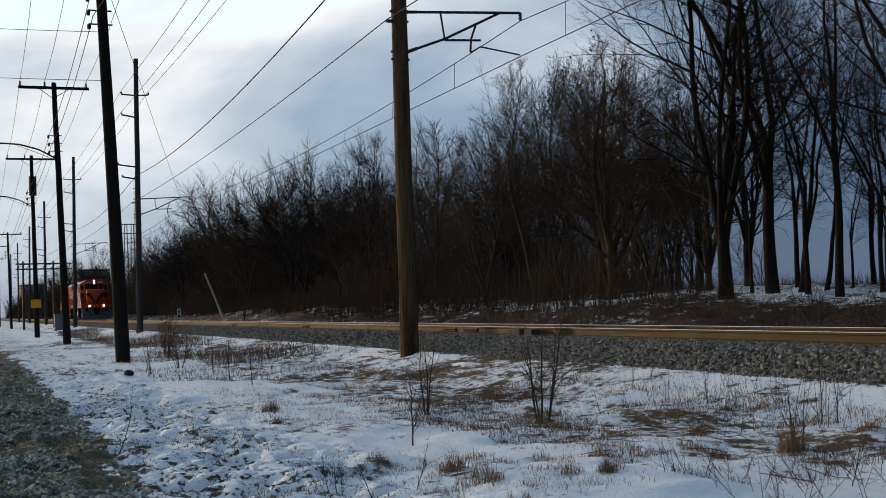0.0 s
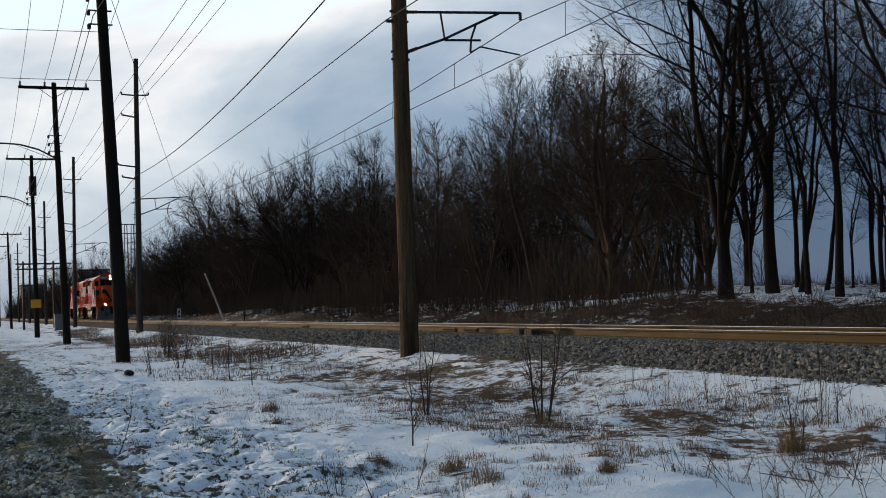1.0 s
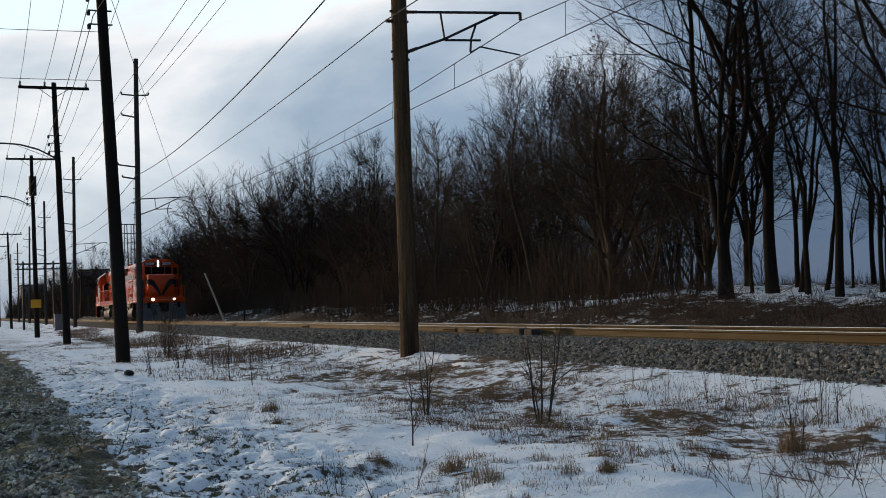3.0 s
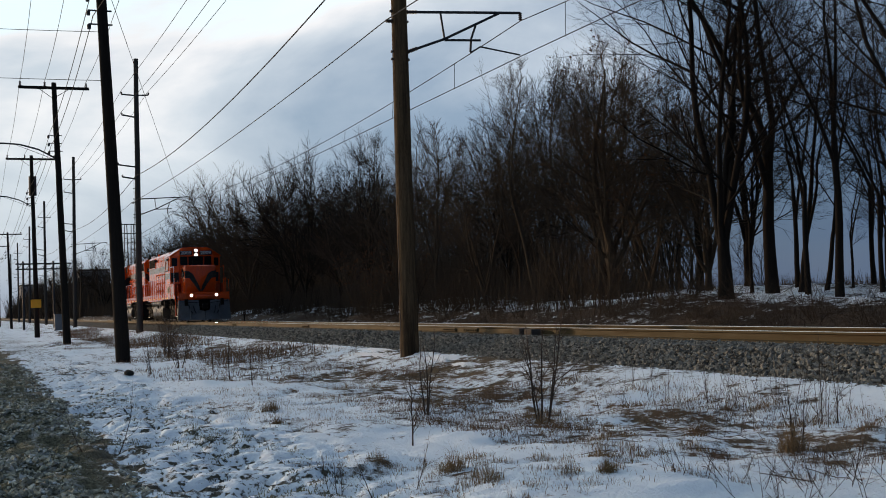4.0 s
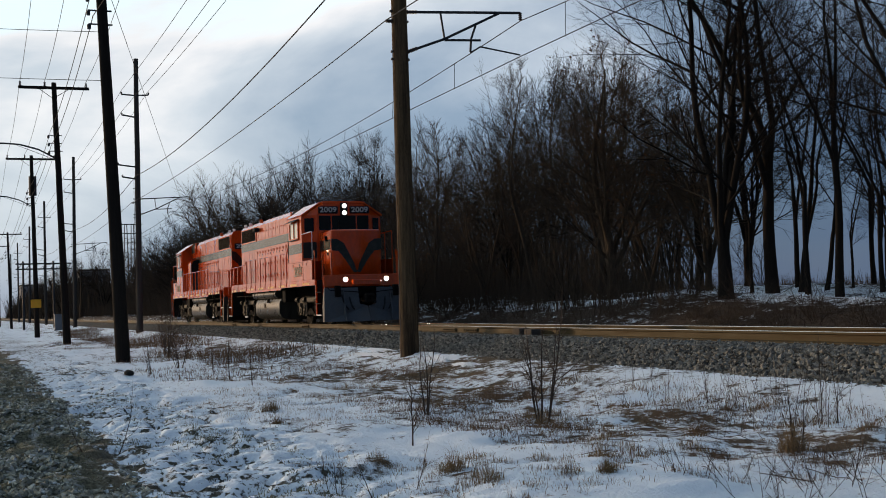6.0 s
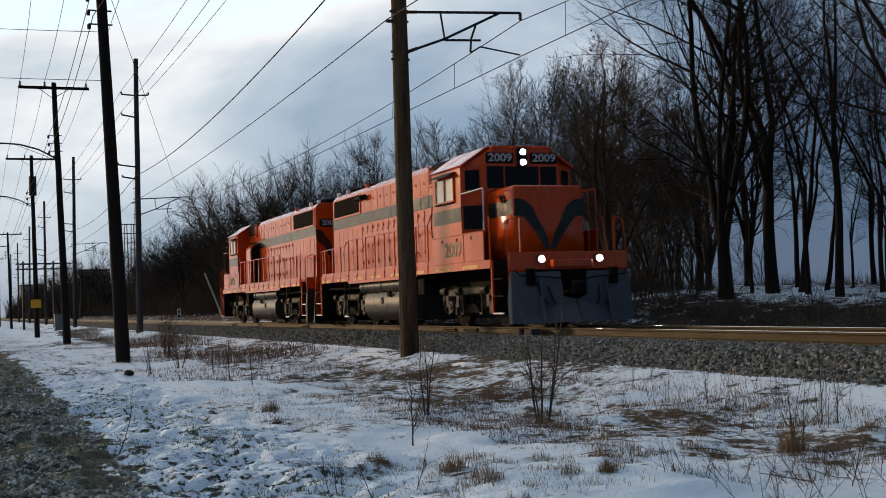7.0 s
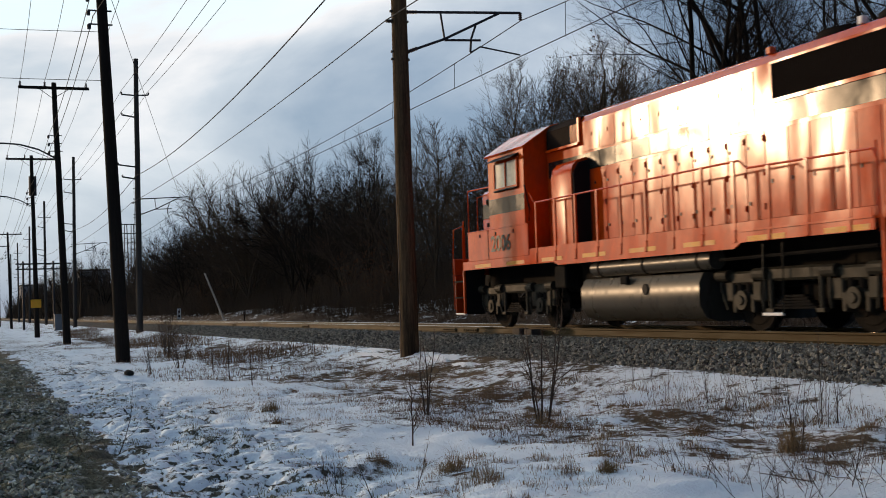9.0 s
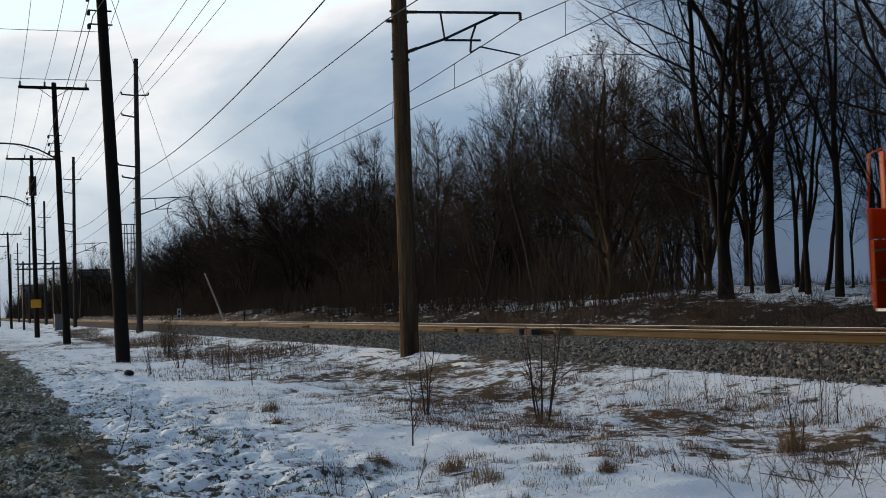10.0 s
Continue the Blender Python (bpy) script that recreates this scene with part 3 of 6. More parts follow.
for y, z in ((-0.82, 14.4), (0.82, 14.4), (-0.82, 13.1)):
    cable("power_line", "thin overhead power line between tall poles", [(x, CAT_Y + y, z) for x in XS], 0.014, "power lines", 0.35)


# ---- utility poles along the verge ----
UT = [(-40.0, -8.42, 13.6, -0.55, 0.23), (-66.0, -8.28, 12.6, -0.42, 0.20), (-94.0, -8.38, 12.3, -0.2, 0.19), (-166.0, -8.0, 11.4, -0.3, 0.19), (-205, -8.6, 12, 0, 0.18), (-250, -8.6, 12, 0.1, 0.18), (-300, -8.6, 12, 0, 0.18), (-370, -8.6, 12, 0, 0.18)]


def utility_pole(i, x, y, top, lean, r):
    th = empty("utility_pole", "dark creosoted timber utility pole with a crossarm on the verge", "utility pole", "utility poles along the verge")
    z0 = float(land(x, y)) - 0.15
    th.location = (x, y, z0)
    h = top - z0
    dy = lean
    part("pole", round_pole(B(), (0, 0, 0), (0, dy, h), r, r * 0.62, seed=20 + i, rings=7), POLE_DARK, th, "", 60)
    at = lambda z: dy * z / h
    zc = h - 0.25
    bm = B()
    box(bm, -0.06 - r * 0.6, 0.06 - r * 0.6, at(zc) - 1.75, at(zc) + 1.75, zc - 0.07, zc + 0.07, 0.01)
    part("crossarm", bm, POLE_DARK, th)
    part("arm_brace", pipe(B(), [(-0.1, at(zc) - 0.75, zc - 0.05), (-0.12, at(zc) - 0.05, zc - 0.55), (-0.1, at(zc) + 0.75, zc - 0.05)], 0.018), IRON, th)
    for y_ in (-1.65, -0.45, 1.60):
        bm = B()
        insulator(bm, (-0.1, at(zc) + y_, zc + 0.07), (-0.1, at(zc) + y_, zc + 0.30), 0.07)
        part("pin_insulator", bm, PORCELAIN, th)
    for z in (h * 0.80, h * 0.77, h * 0.74):
        bm = B()
        box(bm, -0.03, 0.03, at(z) - r - 0.22, at(z) + r + 0.06, z - 0.02, z + 0.02)
        cyl(bm, (0, at(z) - r - 0.2, z - 0.02), (0, at(z) - r - 0.2, z - 0.16), 0.06, seg=8)
        part("spool_bracket", bm, IRON, th)
    return th, z0, h


UTOP = []
for i, u in enumerate(UT):
    th, z0, h = utility_pole(i, *u)
    UTOP.append((u[0], u[1], u[2], u[3]))
    if i in (1, 2):
        # street-lamp arm towards the road
        z = 9.75
        d = u[3] * z / h
        bm = B()
        pipe(bm, [(0, d - 0.15, z), (-0.1, d - 0.9, z + 0.42), (-0.2, d - 1.8, z + 0.68), (-0.3, d - 2.6, z + 0.75), (-0.4, d - 3.5, z + 0.72)], 0.045)
        pipe(bm, [(0, d - 0.12, z - 0.1), (-0.2, d - 2.0, z + 0.66)], 0.012)
        arm = part("lamp_arm", bm, IRON, th)
        bm = B()
        box(bm, -0.5, -0.3, d - 4.2, d - 3.4, z + 0.60, z + 0.74, 0.04)
        part("lamp_head", bm, IRON, arm)
    if i == 2:
        bm = B()
        cyl(bm, (-0.32, u[3] * 0.87 + 0.05, h - 2.9), (-0.32, u[3] * 0.87 + 0.05, h - 1.5), 0.27, seg=16)
        part("transformer", bm, IRON, th, "grey pole transformer", 40)
        bm = B()
        box(bm, 0.20, 0.23, -0.42, 0.30, 2.35, 2.95, 0.02)
        part("sign_plate", bm, mat("yellow_sign", (0.75, 0.36, 0.03), rough=0.5, vary=0.1), th, "yellow warning plate")
for k, y_ in enumerate((-1.65, -0.45, 1.60)):
    pts = [(14.0, -8.4 + y_, 13.2), (-13.0, -8.4 + y_, 13.2)] + [(x, y + l + y_, t + 0.08) for x, y, t, l in UTOP]
    cable("power_line", "thin overhead power line along the verge", pts, 0.012, "power lines", 0.5)
for f in (0.80, 0.74):
    pts = [(14.0, -8.6, 13.4 * f), (-13.0, -8.6, 13.4 * f)] + [(x, y + l * f - 0.3, t * f) for x, y, t, l in UTOP]
    cable("telephone_line", "dark telephone line along the verge poles", pts, 0.014, "verge lines", 0.4)


# ---- locomotives ----
ORANGE = mat("orange_paint", (0.56, 0.056, 0.003), rough=0.15, vary=0.22, scale=1.5, fine=14, second=(0.38, 0.055, 0.014), second_amount=0.6,
             second_scale=2.2, coat=0.0, spec=0.34, bump=0.032, fine_bump=0.012, stretch=(1, 1, 0.45), rough_vary=0.05)
STRIPE = mat("dark_green_band", (0.016, 0.019, 0.017), rough=0.18, vary=0.3, scale=1.5, fine=20, second=(0.10, 0.09, 0.075), second_amount=0.35, bump=0.02, fine_bump=0.012, spec=0.18)
YELLOW = mat("yellow_lit_edge", (0.62, 0.27, 0.035), rough=0.45, vary=0.25, scale=4, fine=40, second=(0.45, 0.11, 0.03), second_amount=0.6)
UNDER = mat("grimy_running_gear", (0.010, 0.009, 0.008), rough=0.8, spec=0.04, vary=0.4, scale=5, fine=50, second=(0.03, 0.024, 0.017), second_amount=0.6, bump=0.01)
TRUCK = mat("dusty_truck_frame", (0.028, 0.025, 0.017), rough=0.6, spec=0.16, vary=0.35, scale=4, fine=50, second=(0.010, 0.009, 0.008), second_amount=0.8, bump=0.01)
TANK = mat("grey_tank_paint", (0.042, 0.040, 0.033), rough=0.32, spec=0.16, vary=0.25, scale=2.5, fine=30, second=(0.06, 0.05, 0.04), second_amount=0.6, stretch=(2, 2, 0.5))
BLACK = mat("black_paint", (0.012, 0.011, 0.011), rough=0.6, vary=0.3, scale=5, fine=40, spec=0.1)
GRILLE = mat("dark_grille", (0.014, 0.009, 0.007), rough=0.8, vary=0.3, scale=8, fine=60, spec=0.05)
PLOW = mat("worn_grey_plow", (0.10, 0.105, 0.11), rough=0.6, vary=0.3, scale=2.5, fine=30, second=(0.11, 0.10, 0.095), second_amount=0.8, bump=0.008)
STEEL = mat("bright_wheel_tread", (0.42, 0.40, 0.38), rough=0.3, metal=1.0, vary=0.2, scale=8, fine=60)
# white of the step edges, also used to paint sunlight on lugs and a handrail
WHITE = mat("white_step_and_sunlit", (0.78, 0.76, 0.72), rough=0.5, vary=0.15, scale=10, fine=80)
GLASS = mat("cab_glass", (0.006, 0.007, 0.008), rough=0.06, vary=0.2, scale=2, fine=10, spec=0.10, rough_vary=0.02)
# the pale tan base colour holds the sky's reflection
SKYGLASS = mat("sky_sheen_pane", (0.52, 0.47, 0.36), rough=0.12, vary=0.2, scale=3, fine=12, spec=0.8, coat=0.5, rough_vary=0.05)
DIGIT = mat("pale_board_digits", (0.42, 0.44, 0.42), rough=0.5, vary=0.08, scale=10, fine=60)
DARKDIGIT = mat("dark_side_digits", (0.05, 0.045, 0.035), rough=0.45, vary=0.25, scale=10, fine=60)
LAMP_ON = glow("lit_lamp", (1.0, 0.90, 0.76), 45.0)
LAMP_OFF = mat("lamp_glass", (0.55, 0.55, 0.53), rough=0.15, vary=0.1, scale=10, fine=30)
RUBBER = mat("black_rubber_hose", (0.02, 0.02, 0.02), rough=0.8, vary=0.3, scale=10, fine=60)


def writing(words, size, m, material, parent, label="", wide=1.0):
    """Words in the built-in font as a thin mesh; m turns the x-y plane of the letters into the thing's space."""
    cu = bpy.data.curves.new("words", "FONT")
    cu.body, cu.size, cu.extrude, cu.offset = words, size, 0.006, size * 0.018
    cu.align_x, cu.align_y = "CENTER", "CENTER"
    tmp = bpy.data.objects.new("words", cu)
    me = bpy.data.meshes.new_from_object(tmp)
    bpy.data.objects.remove(tmp)
    me.transform(m @ Matrix.Diagonal((wide, 1, 1, 1)))
    me.materials.clear()
    me.materials.append(material)
    ob = new("number_lettering", me)
    ob.parent = parent
    if label:
        tagged(ob, label)
    return ob


def facing(x, y, z, way):
    """The pose of letters on a wall that faces way: '-y', '+y', '+x' or '-x'."""
    turn = {"-y": (90, 0, 0), "+y": (90, 0, 180), "+x": (90, 0, 90), "-x": (90, 0, -90)}[way]
    return pose(x, y, z, *turn)


def truck(parent, x):
    tr = part("truck", box(box(B(), x - 0.35, x + 0.35, -0.75, 0.75, 0.42, 0.78, 0.04), x - 1.95, x + 1.95, -0.2, 0.2, 0.5, 0.7, 0.03), UNDER, parent)
    for s in (-1, 1):
        bm = B()
        y0, y1 = s * 0.98, s * 1.12
        # side frame: arched over each axle box, with end sills
        for dx in (-1.37, 1.37):
            box(bm, x + dx - 0.62, x + dx - 0.26, y0, y1, 0.48, 0.86, 0.03)
            box(bm, x + dx + 0.26, x + dx + 0.62, y0, y1, 0.48, 0.86, 0.03)
            box(bm, x + dx - 0.62, x + dx + 0.62, y0, y1, 0.76, 0.98, 0.04)
            box(bm, x + dx - 0.30, x + dx - 0.20, y0, y1, 0.30, 0.60, 0.02)
            box(bm, x + dx + 0.20, x + dx + 0.30, y0, y1, 0.30, 0.60, 0.02)
        box(bm, x - 0.80, x + 0.80, y0, y1, 0.80, 1.02, 0.04)
        box(bm, x - 2.05, x - 1.90, y0, y1, 0.62, 0.95, 0.03)
        box(bm, x + 1.90, x + 2.05, y0, y1, 0.62, 0.95, 0.03)
        part("side_frame", bm, TRUCK, tr)
        # leaf-spring bundle and swing hangers
        bm = B()
        for i in range(5):
            w = 0.52 - 0.07 * i
            box(bm, x - w, x + w, s * 1.00, s * 1.14, 0.36 + 0.045 * i, 0.395 + 0.045 * i)
        part("leaf_spring", bm, UNDER, tr)
        for dx in (-0.62, 0.62):
            bm = B()
            cyl(bm, (x + dx, s * 1.10, 0.34), (x + dx, s * 1.10, 0.92), 0.045, seg=8)
            box(bm, x + dx - 0.10, x + dx + 0.10, s * 1.06, s * 1.16, 0.30, 0.37, 0.01)
            part("spring_hanger", bm, TRUCK, tr)
        for dx in (-1.37, 1.37):
            bm = B()
            cyl(bm, (x + dx, s * 0.95, 0.508), (x + dx, s * 1.17, 0.508), 0.19, 0.16, seg=12)
            box(bm, x + dx - 0.17, x + dx + 0.17, s * 0.95, s * 1.10, 0.40, 0.66, 0.03)
            cyl(bm, (x + dx, s * 1.16, 0.508), (x + dx, s * 1.20, 0.508), 0.08, seg=8)
            part("axle_box", bm, TRUCK, tr)
            # coil springs above the axle box
            for k in (-0.12, 0.12):
                bm = cyl(B(), (x + dx + k, s * 1.05, 0.64), (x + dx + k, s * 1.05, 0.82), 0.07, seg=10)
                part("coil_spring", bm, UNDER, tr)
        for dx in (-0.85, 0.85, -1.88, 1.88):
            bm = B()
            cyl(bm, (x + dx - 0.16, s * 1.12, 0.92), (x + dx + 0.16, s * 1.12, 0.92), 0.10, seg=12)
            pipe(bm, [(x + dx, s * 1.12, 0.90), (x + dx, s * 1.14, 0.60), (x + dx * 0.97, s * 1.10, 0.36)], 0.03)
            part("brake_cylinder", bm, TRUCK, tr)
        # sand pipe and shoe hangers near the rail
        for dx in (-1.98, 1.98):
            part("sand_pipe", pipe(B(), [(x + dx * 0.95, s * 0.95, 1.1), (x + dx * 0.98, s * 0.93, 0.6), (x + dx * 0.90, s * 0.80, 0.14)], 0.022), UNDER, tr)
    sets = []
    for dx in (-1.37, 1.37):
        bm = B()
        cyl(bm, (0, -0.9, 0), (0, 0.9, 0), 0.09, seg=10)
        for s in (-1, 1):
            cyl(bm, (0, s * 0.68, 0), (0, s * 0.82, 0), 0.508, seg=32)
            cyl(bm, (0, s * 0.66, 0), (0, s * 0.68, 0), 0.535, seg=32)
            cyl(bm, (0, s * 0.82, 0), (0, s * 0.835, 0), 0.42, 0.40, seg=24)
            cyl(bm, (0, s * 0.82, 0), (0, s * 0.90, 0), 0.15, 0.12, seg=12)
            for k in range(5):
                a = k * math.tau / 5
                box(bm, 0.27 * math.cos(a) - 0.03, 0.27 * math.cos(a) + 0.03, s * 0.835, s * 0.85, 0.27 * math.sin(a) - 0.03, 0.27 * math.sin(a) + 0.03)
        for f in bm.faces:
            c = f.calc_center_median()
            f.material_index = 1 if 0.49 < math.hypot(c.x, c.z) < 0.52 else 0
        w = part("wheelset", bm, [UNDER, STEEL], tr, "steel wheelset with bright treads", 30)
        w.location = (x + dx, 0, 0.508)
        sets.append(w)
    return sets


def lamp(parent, name, x, y, z, way, r, on, label):
    bm = B()
    cyl(bm, (x - way * 0.10, y, z), (x, y, z), r * 1.25, seg=16)
    ob = part(name, bm, BLACK, parent, label, 40)
    bm = B()
    cyl(bm, (x, y, z), (x + way * 0.012, y, z), r, r * 0.9, seg=16)
    part("lens", bm, LAMP_ON if on else LAMP_OFF, ob, "glowing white lens" if on else "", 40)


def tilt(bm, centre, rnd, most=0.4):
    """Turns a panel a little out of true, as hung doors are."""
    for axis in ("X", "Z"):
        bmesh.ops.rotate(bm, cent=centre, matrix=Matrix.Rotation(radians(rnd.uniform(-most, most)), 3, axis), verts=bm.verts)
    return bm


def locomotive(number, lit):
    rnd = random.Random(int(number))
    lo = empty("locomotive", "orange diesel road-switcher locomotive, dark green band, number " + number, "locomotive", "diesel locomotives")
    W, S = 0.95, 1.53
    # frame, platform and side sills
    bm = B()
    box(bm, -8.35, 8.35, -0.55, 0.55, 0.92, 1.50, 0.03)
    box(bm, -7.5, 7.35, -S + 0.02, S - 0.02, 1.50, 1.58)
    box(bm, -8.40, 8.40, -0.95, 0.95, 1.50, 1.585)
    part("underframe", bm, UNDER, lo)
    for s in (-1, 1):
        bm = B()
        prism(bm, [(-7.5, 1.42), (-4.4, 1.42), (-4.2, 1.33), (2.1, 1.33), (2.3, 1.40), (7.35, 1.40), (7.35, 1.60), (-7.5, 1.60)], s * (S - 0.03), s * S, "XZ")
        part("side_sill", bm, ORANGE, lo)
        # kick plate above the sill, along the hood
        bm = B()
        box(bm, -7.45, 3.5, s * (S - 0.035), s * (S - 0.015), 1.60, 1.74)
        part("kick_plate", bm, ORANGE, lo)
        # yellow strips, lengthened so that the sill's sunlit edge is painted in
        for k in range(8):
            x = -7.4 + k * 1.86
            bm = B()
            box(bm, x, x + 0.95, s * S, s * (S + 0.004), 1.43, 1.51)
            part("sill_marking", bm, YELLOW, lo, "worn yellow strip that paints in the sunlit sill edge")
        # white-lit sill lip on the rear half
        part("sill_lip", box(B(), -7.5, -4.4, s * (S - 0.01), s * (S + 0.025), 1.585, 1.615), ORANGE, lo)

    # long hood with chamfered top edges
    bm = B()
    sec = [(-W, 1.58), (-W, 4.28), (-W + 0.10, 4.42), (-W + 0.24, 4.48), (W - 0.24, 4.48), (W - 0.10, 4.42), (W, 4.28), (W, 1.58)]
    prism(bm, sec, -7.82, 3.62)
    hood = part("long_hood", bm, ORANGE, lo, "", 35)
    for s in (-1, 1):
        # band
        bm = B()
        box(bm, -7.82, 3.55, s * W, s * (W + 0.005), 3.27, 3.62)
        part("side_band", bm, STRIPE, hood, "dark green painted band")
        # radiator grille with frame and vertical bars
        bm = B()
        box(bm, -7.66, -4.56, s * (W - 0.01), s * (W + 0.03), 3.62, 3.68)
        box(bm, -7.66, -4.56, s * (W - 0.01), s * (W + 0.03), 4.24, 4.28)
        box(bm, -7.66, -7.60, s * (W - 0.01), s * (W + 0.03), 3.68, 4.24)
        box(bm, -4.62, -4.56, s * (W - 0.01), s * (W + 0.03), 3.68, 4.24)
        gr = part("radiator_grille", bm, ORANGE, hood)
        bm = B()
        box(bm, -7.60, -4.62, s * W, s * (W + 0.006), 3.68, 4.24)
        for k in range(60):
            x = -7.58 + k * 0.05
            box(bm, x, x + 0.02, s * W, s * (W + 0.02), 3.68, 4.24)
        part("shutter", bm, GRILLE, gr, "dark barred shutter")
        # engine-room doors with latches and hinges
        for k in range(11):
            x = -4.35 + k * 0.53
            bm = B()
            box(bm, x, x + 0.50, s * (W - 0.02), s * (W + 0.012), 1.80, 3.22, 0.004)
            tilt(bm, (x + 0.25, s * W, 2.5), rnd)
            dr = part("hood_door", bm, ORANGE, hood)
            for z in (2.05, 2.95):
                bm = B()
                box(bm, x + 0.43, x + 0.455, s * (W + 0.01), s * (W + 0.03), z, z + 0.055)
                part("latch", bm, TANK, dr)
            for z in (1.95, 2.5, 3.05):
                part("hinge", cyl(B(), (x + 0.02, s * (W + 0.03), z), (x + 0.02, s * (W + 0.03), z + 0.10), 0.018, seg=6), ORANGE, dr)
        for k in range(6):
            x = -7.6 + k * 0.53
            bm = B()
            box(bm, x, x + 0.50, s * (W - 0.02), s * (W + 0.012), 1.80, 3.20, 0.004)
            tilt(bm, (x + 0.25, s * W, 2.5), rnd)
            dr = part("hood_door", bm, ORANGE, hood)
            bm = B()
            box(bm, x + 0.42, x + 0.445, s * (W + 0.01), s * (W + 0.03), 2.36, 2.42)
            part("latch", bm, TANK, dr)
        # upper panel ribs and bolt heads
        for k in range(9):
            x = -4.1 + k * 0.66
            bm = B()
            box(bm, x, x + 0.035, s * W, s * (W + 0.018), 3.68, 4.22)
            box(bm, x + 0.3, x + 0.34, s * W, s * (W + 0.03), 3.95, 4.03)
            part("panel_rib", bm, ORANGE, hood)
            part("upper_panel", tilt(box(B(), x + 0.05, x + 0.645, s * (W - 0.02), s * (W + 0.012), 3.66, 4.24, 0.004), (x + 0.33, s * W, 3.95), rnd), ORANGE, hood)
            part("band_panel", tilt(box(B(), x + 0.01, x + 0.65, s * (W - 0.02), s * (W + 0.014), 3.28, 3.61, 0.003), (x + 0.33, s * W, 3.45), rnd), STRIPE, hood)
        # intake behind the cab: solid, its dark colour also stands in for recess shade
        bm = B()
        prism(bm, [(s * 0.90, 3.88), (s * (W + 0.03), 3.88), (s * (W + 0.03), 4.30), (s * 0.88, 4.44), (s * 0.80, 4.44)], 2.02, 3.56)
        it = part("air_intake", bm, GRILLE, hood, "dark air intake behind the cab")
        bm = B()
        box(bm, 1.97, 3.5, s * W, s * (W + 0.10), 3.83, 3.88)
        box(bm, 1.97, 2.03, s * W, s * (W + 0.06), 3.88, 4.40)
        for k in range(6):
            box(bm, 2.06 + k * 0.06, 2.08 + k * 0.06, s * (W + 0.03), s * (W + 0.045), 3.9, 4.28)
        part("intake_frame", bm, ORANGE, it)
        # lifting lugs on the roof; white on the rear ones paints in sunlight
        for x in (-7.7, -6.6, -4.4):
            part("lifting_lug", box(B(), x, x + 0.10, s * 0.70, s * 0.82, 4.46, 4.58, 0.01), WHITE if x < -6 else ORANGE, hood)
    # roof: fans, exhaust stack, dynamic hatch
    for x in (-6.9, -5.5):
        bm = B()
        cyl(bm, (x, 0, 4.47), (x, 0, 4.62), 0.62, 0.60, seg=28)
        cyl(bm, (x, 0, 4.62), (x, 0, 4.64), 0.56, seg=28)
        part("radiator_fan", bm, UNDER, hood, "", 30)
    bm = B()
    box(bm, -1.6, -0.7, -0.20, 0.20, 4.47, 4.66, 0.03)
    box(bm, 0.3, 1.1, -0.20, 0.20, 4.47, 4.62, 0.03)
    part("exhaust_stack", bm, BLACK, hood)
    part("roof_hatch", box(B(), -3.9, 1.7, -0.62, 0.62, 4.47, 4.53, 0.02), ORANGE, hood)
    # horn on the roof edge
    bm = B()
    for dx, w in ((-0.28, 1), (0.0, 1), (-0.14, -1)):
        cyl(bm, (-4.15 + dx, -0.98, 4.10), (-4.15 + dx + 0.34 * w, -1.05, 4.10), 0.03, 0.09, seg=10)
    box(bm, -4.4, -4.0, -1.03, -0.94, 4.05, 4.10)
    part("air_horn", bm, BLACK, hood)
    # equipment cabinet beside the hood on the fireman's side, with a rounded top
    bm = B()
    prism(bm, [(0.9, 1.6), (1.36, 1.6), (1.36, 3.20), (1.32, 3.36), (1.22, 3.46), (1.05, 3.52), (0.9, 3.54)], 1.70, 2.62)
    part("equipment_cabinet", bm, ORANGE, lo, "", 40)
    # black slab right behind it, painting in the shade of an opening
    part("cabinet_recess", prism(B(), [(0.9, 1.75), (1.33, 1.75), (1.33, 3.2), (1.2, 3.42), (0.9, 3.5)], 1.64, 1.70), BLACK, lo)

    # long hood end: number boards, chevron, marker lamps, sealed headlights
    bm = B()
    for s in (-1, 1):
        prism(bm, [(s * y, z) for y, z in ((0.93, 3.50), (0.72, 3.44), (0.45, 3.10), (0.06, 2.15), (0.04, 1.62), (0.14, 1.62), (0.32, 2.15), (0.64, 2.85), (0.93, 3.10))], -7.828, -7.822)
    part("end_chevron", bm, STRIPE, hood)
    for y in (-0.44, 0.44):
        nb = part("number_board", box(B(), -7.90, -7.82, y - 0.36, y + 0.36, 3.58, 3.86, 0.03), BLACK, hood)
        writing(number, 0.25, facing(-7.902, y, 3.72, "-x"), DIGIT, nb, wide=1.15)
    for y in (-0.10, 0.10):
        lamp(hood, "headlight", -7.86, y, 4.12, -1, 0.085, False, "")
    # end door and grab irons
    for y in (-0.8, 0.8):
        part("grab_iron", pipe(B(), [(-7.82, y, 2.0), (-7.90, y, 2.0), (-7.90, y, 2.9), (-7.82, y, 2.9)], 0.014), ORANGE, hood)

    # cab with sloped roof sides
    roof = [(-1.55, 3.99), (-0.86, 4.46), (-0.70, 4.50), (0.70, 4.50), (0.86, 4.46), (1.55, 3.99)]
    bm = B()
    prism(bm, [(-S + 0.01, 1.60), (-S + 0.01, 3.99)] + [(y * 0.985, z - 0.03) for y, z in roof[1:5]] + [(S - 0.01, 3.99), (S - 0.01, 1.60)], 3.66, 5.62)
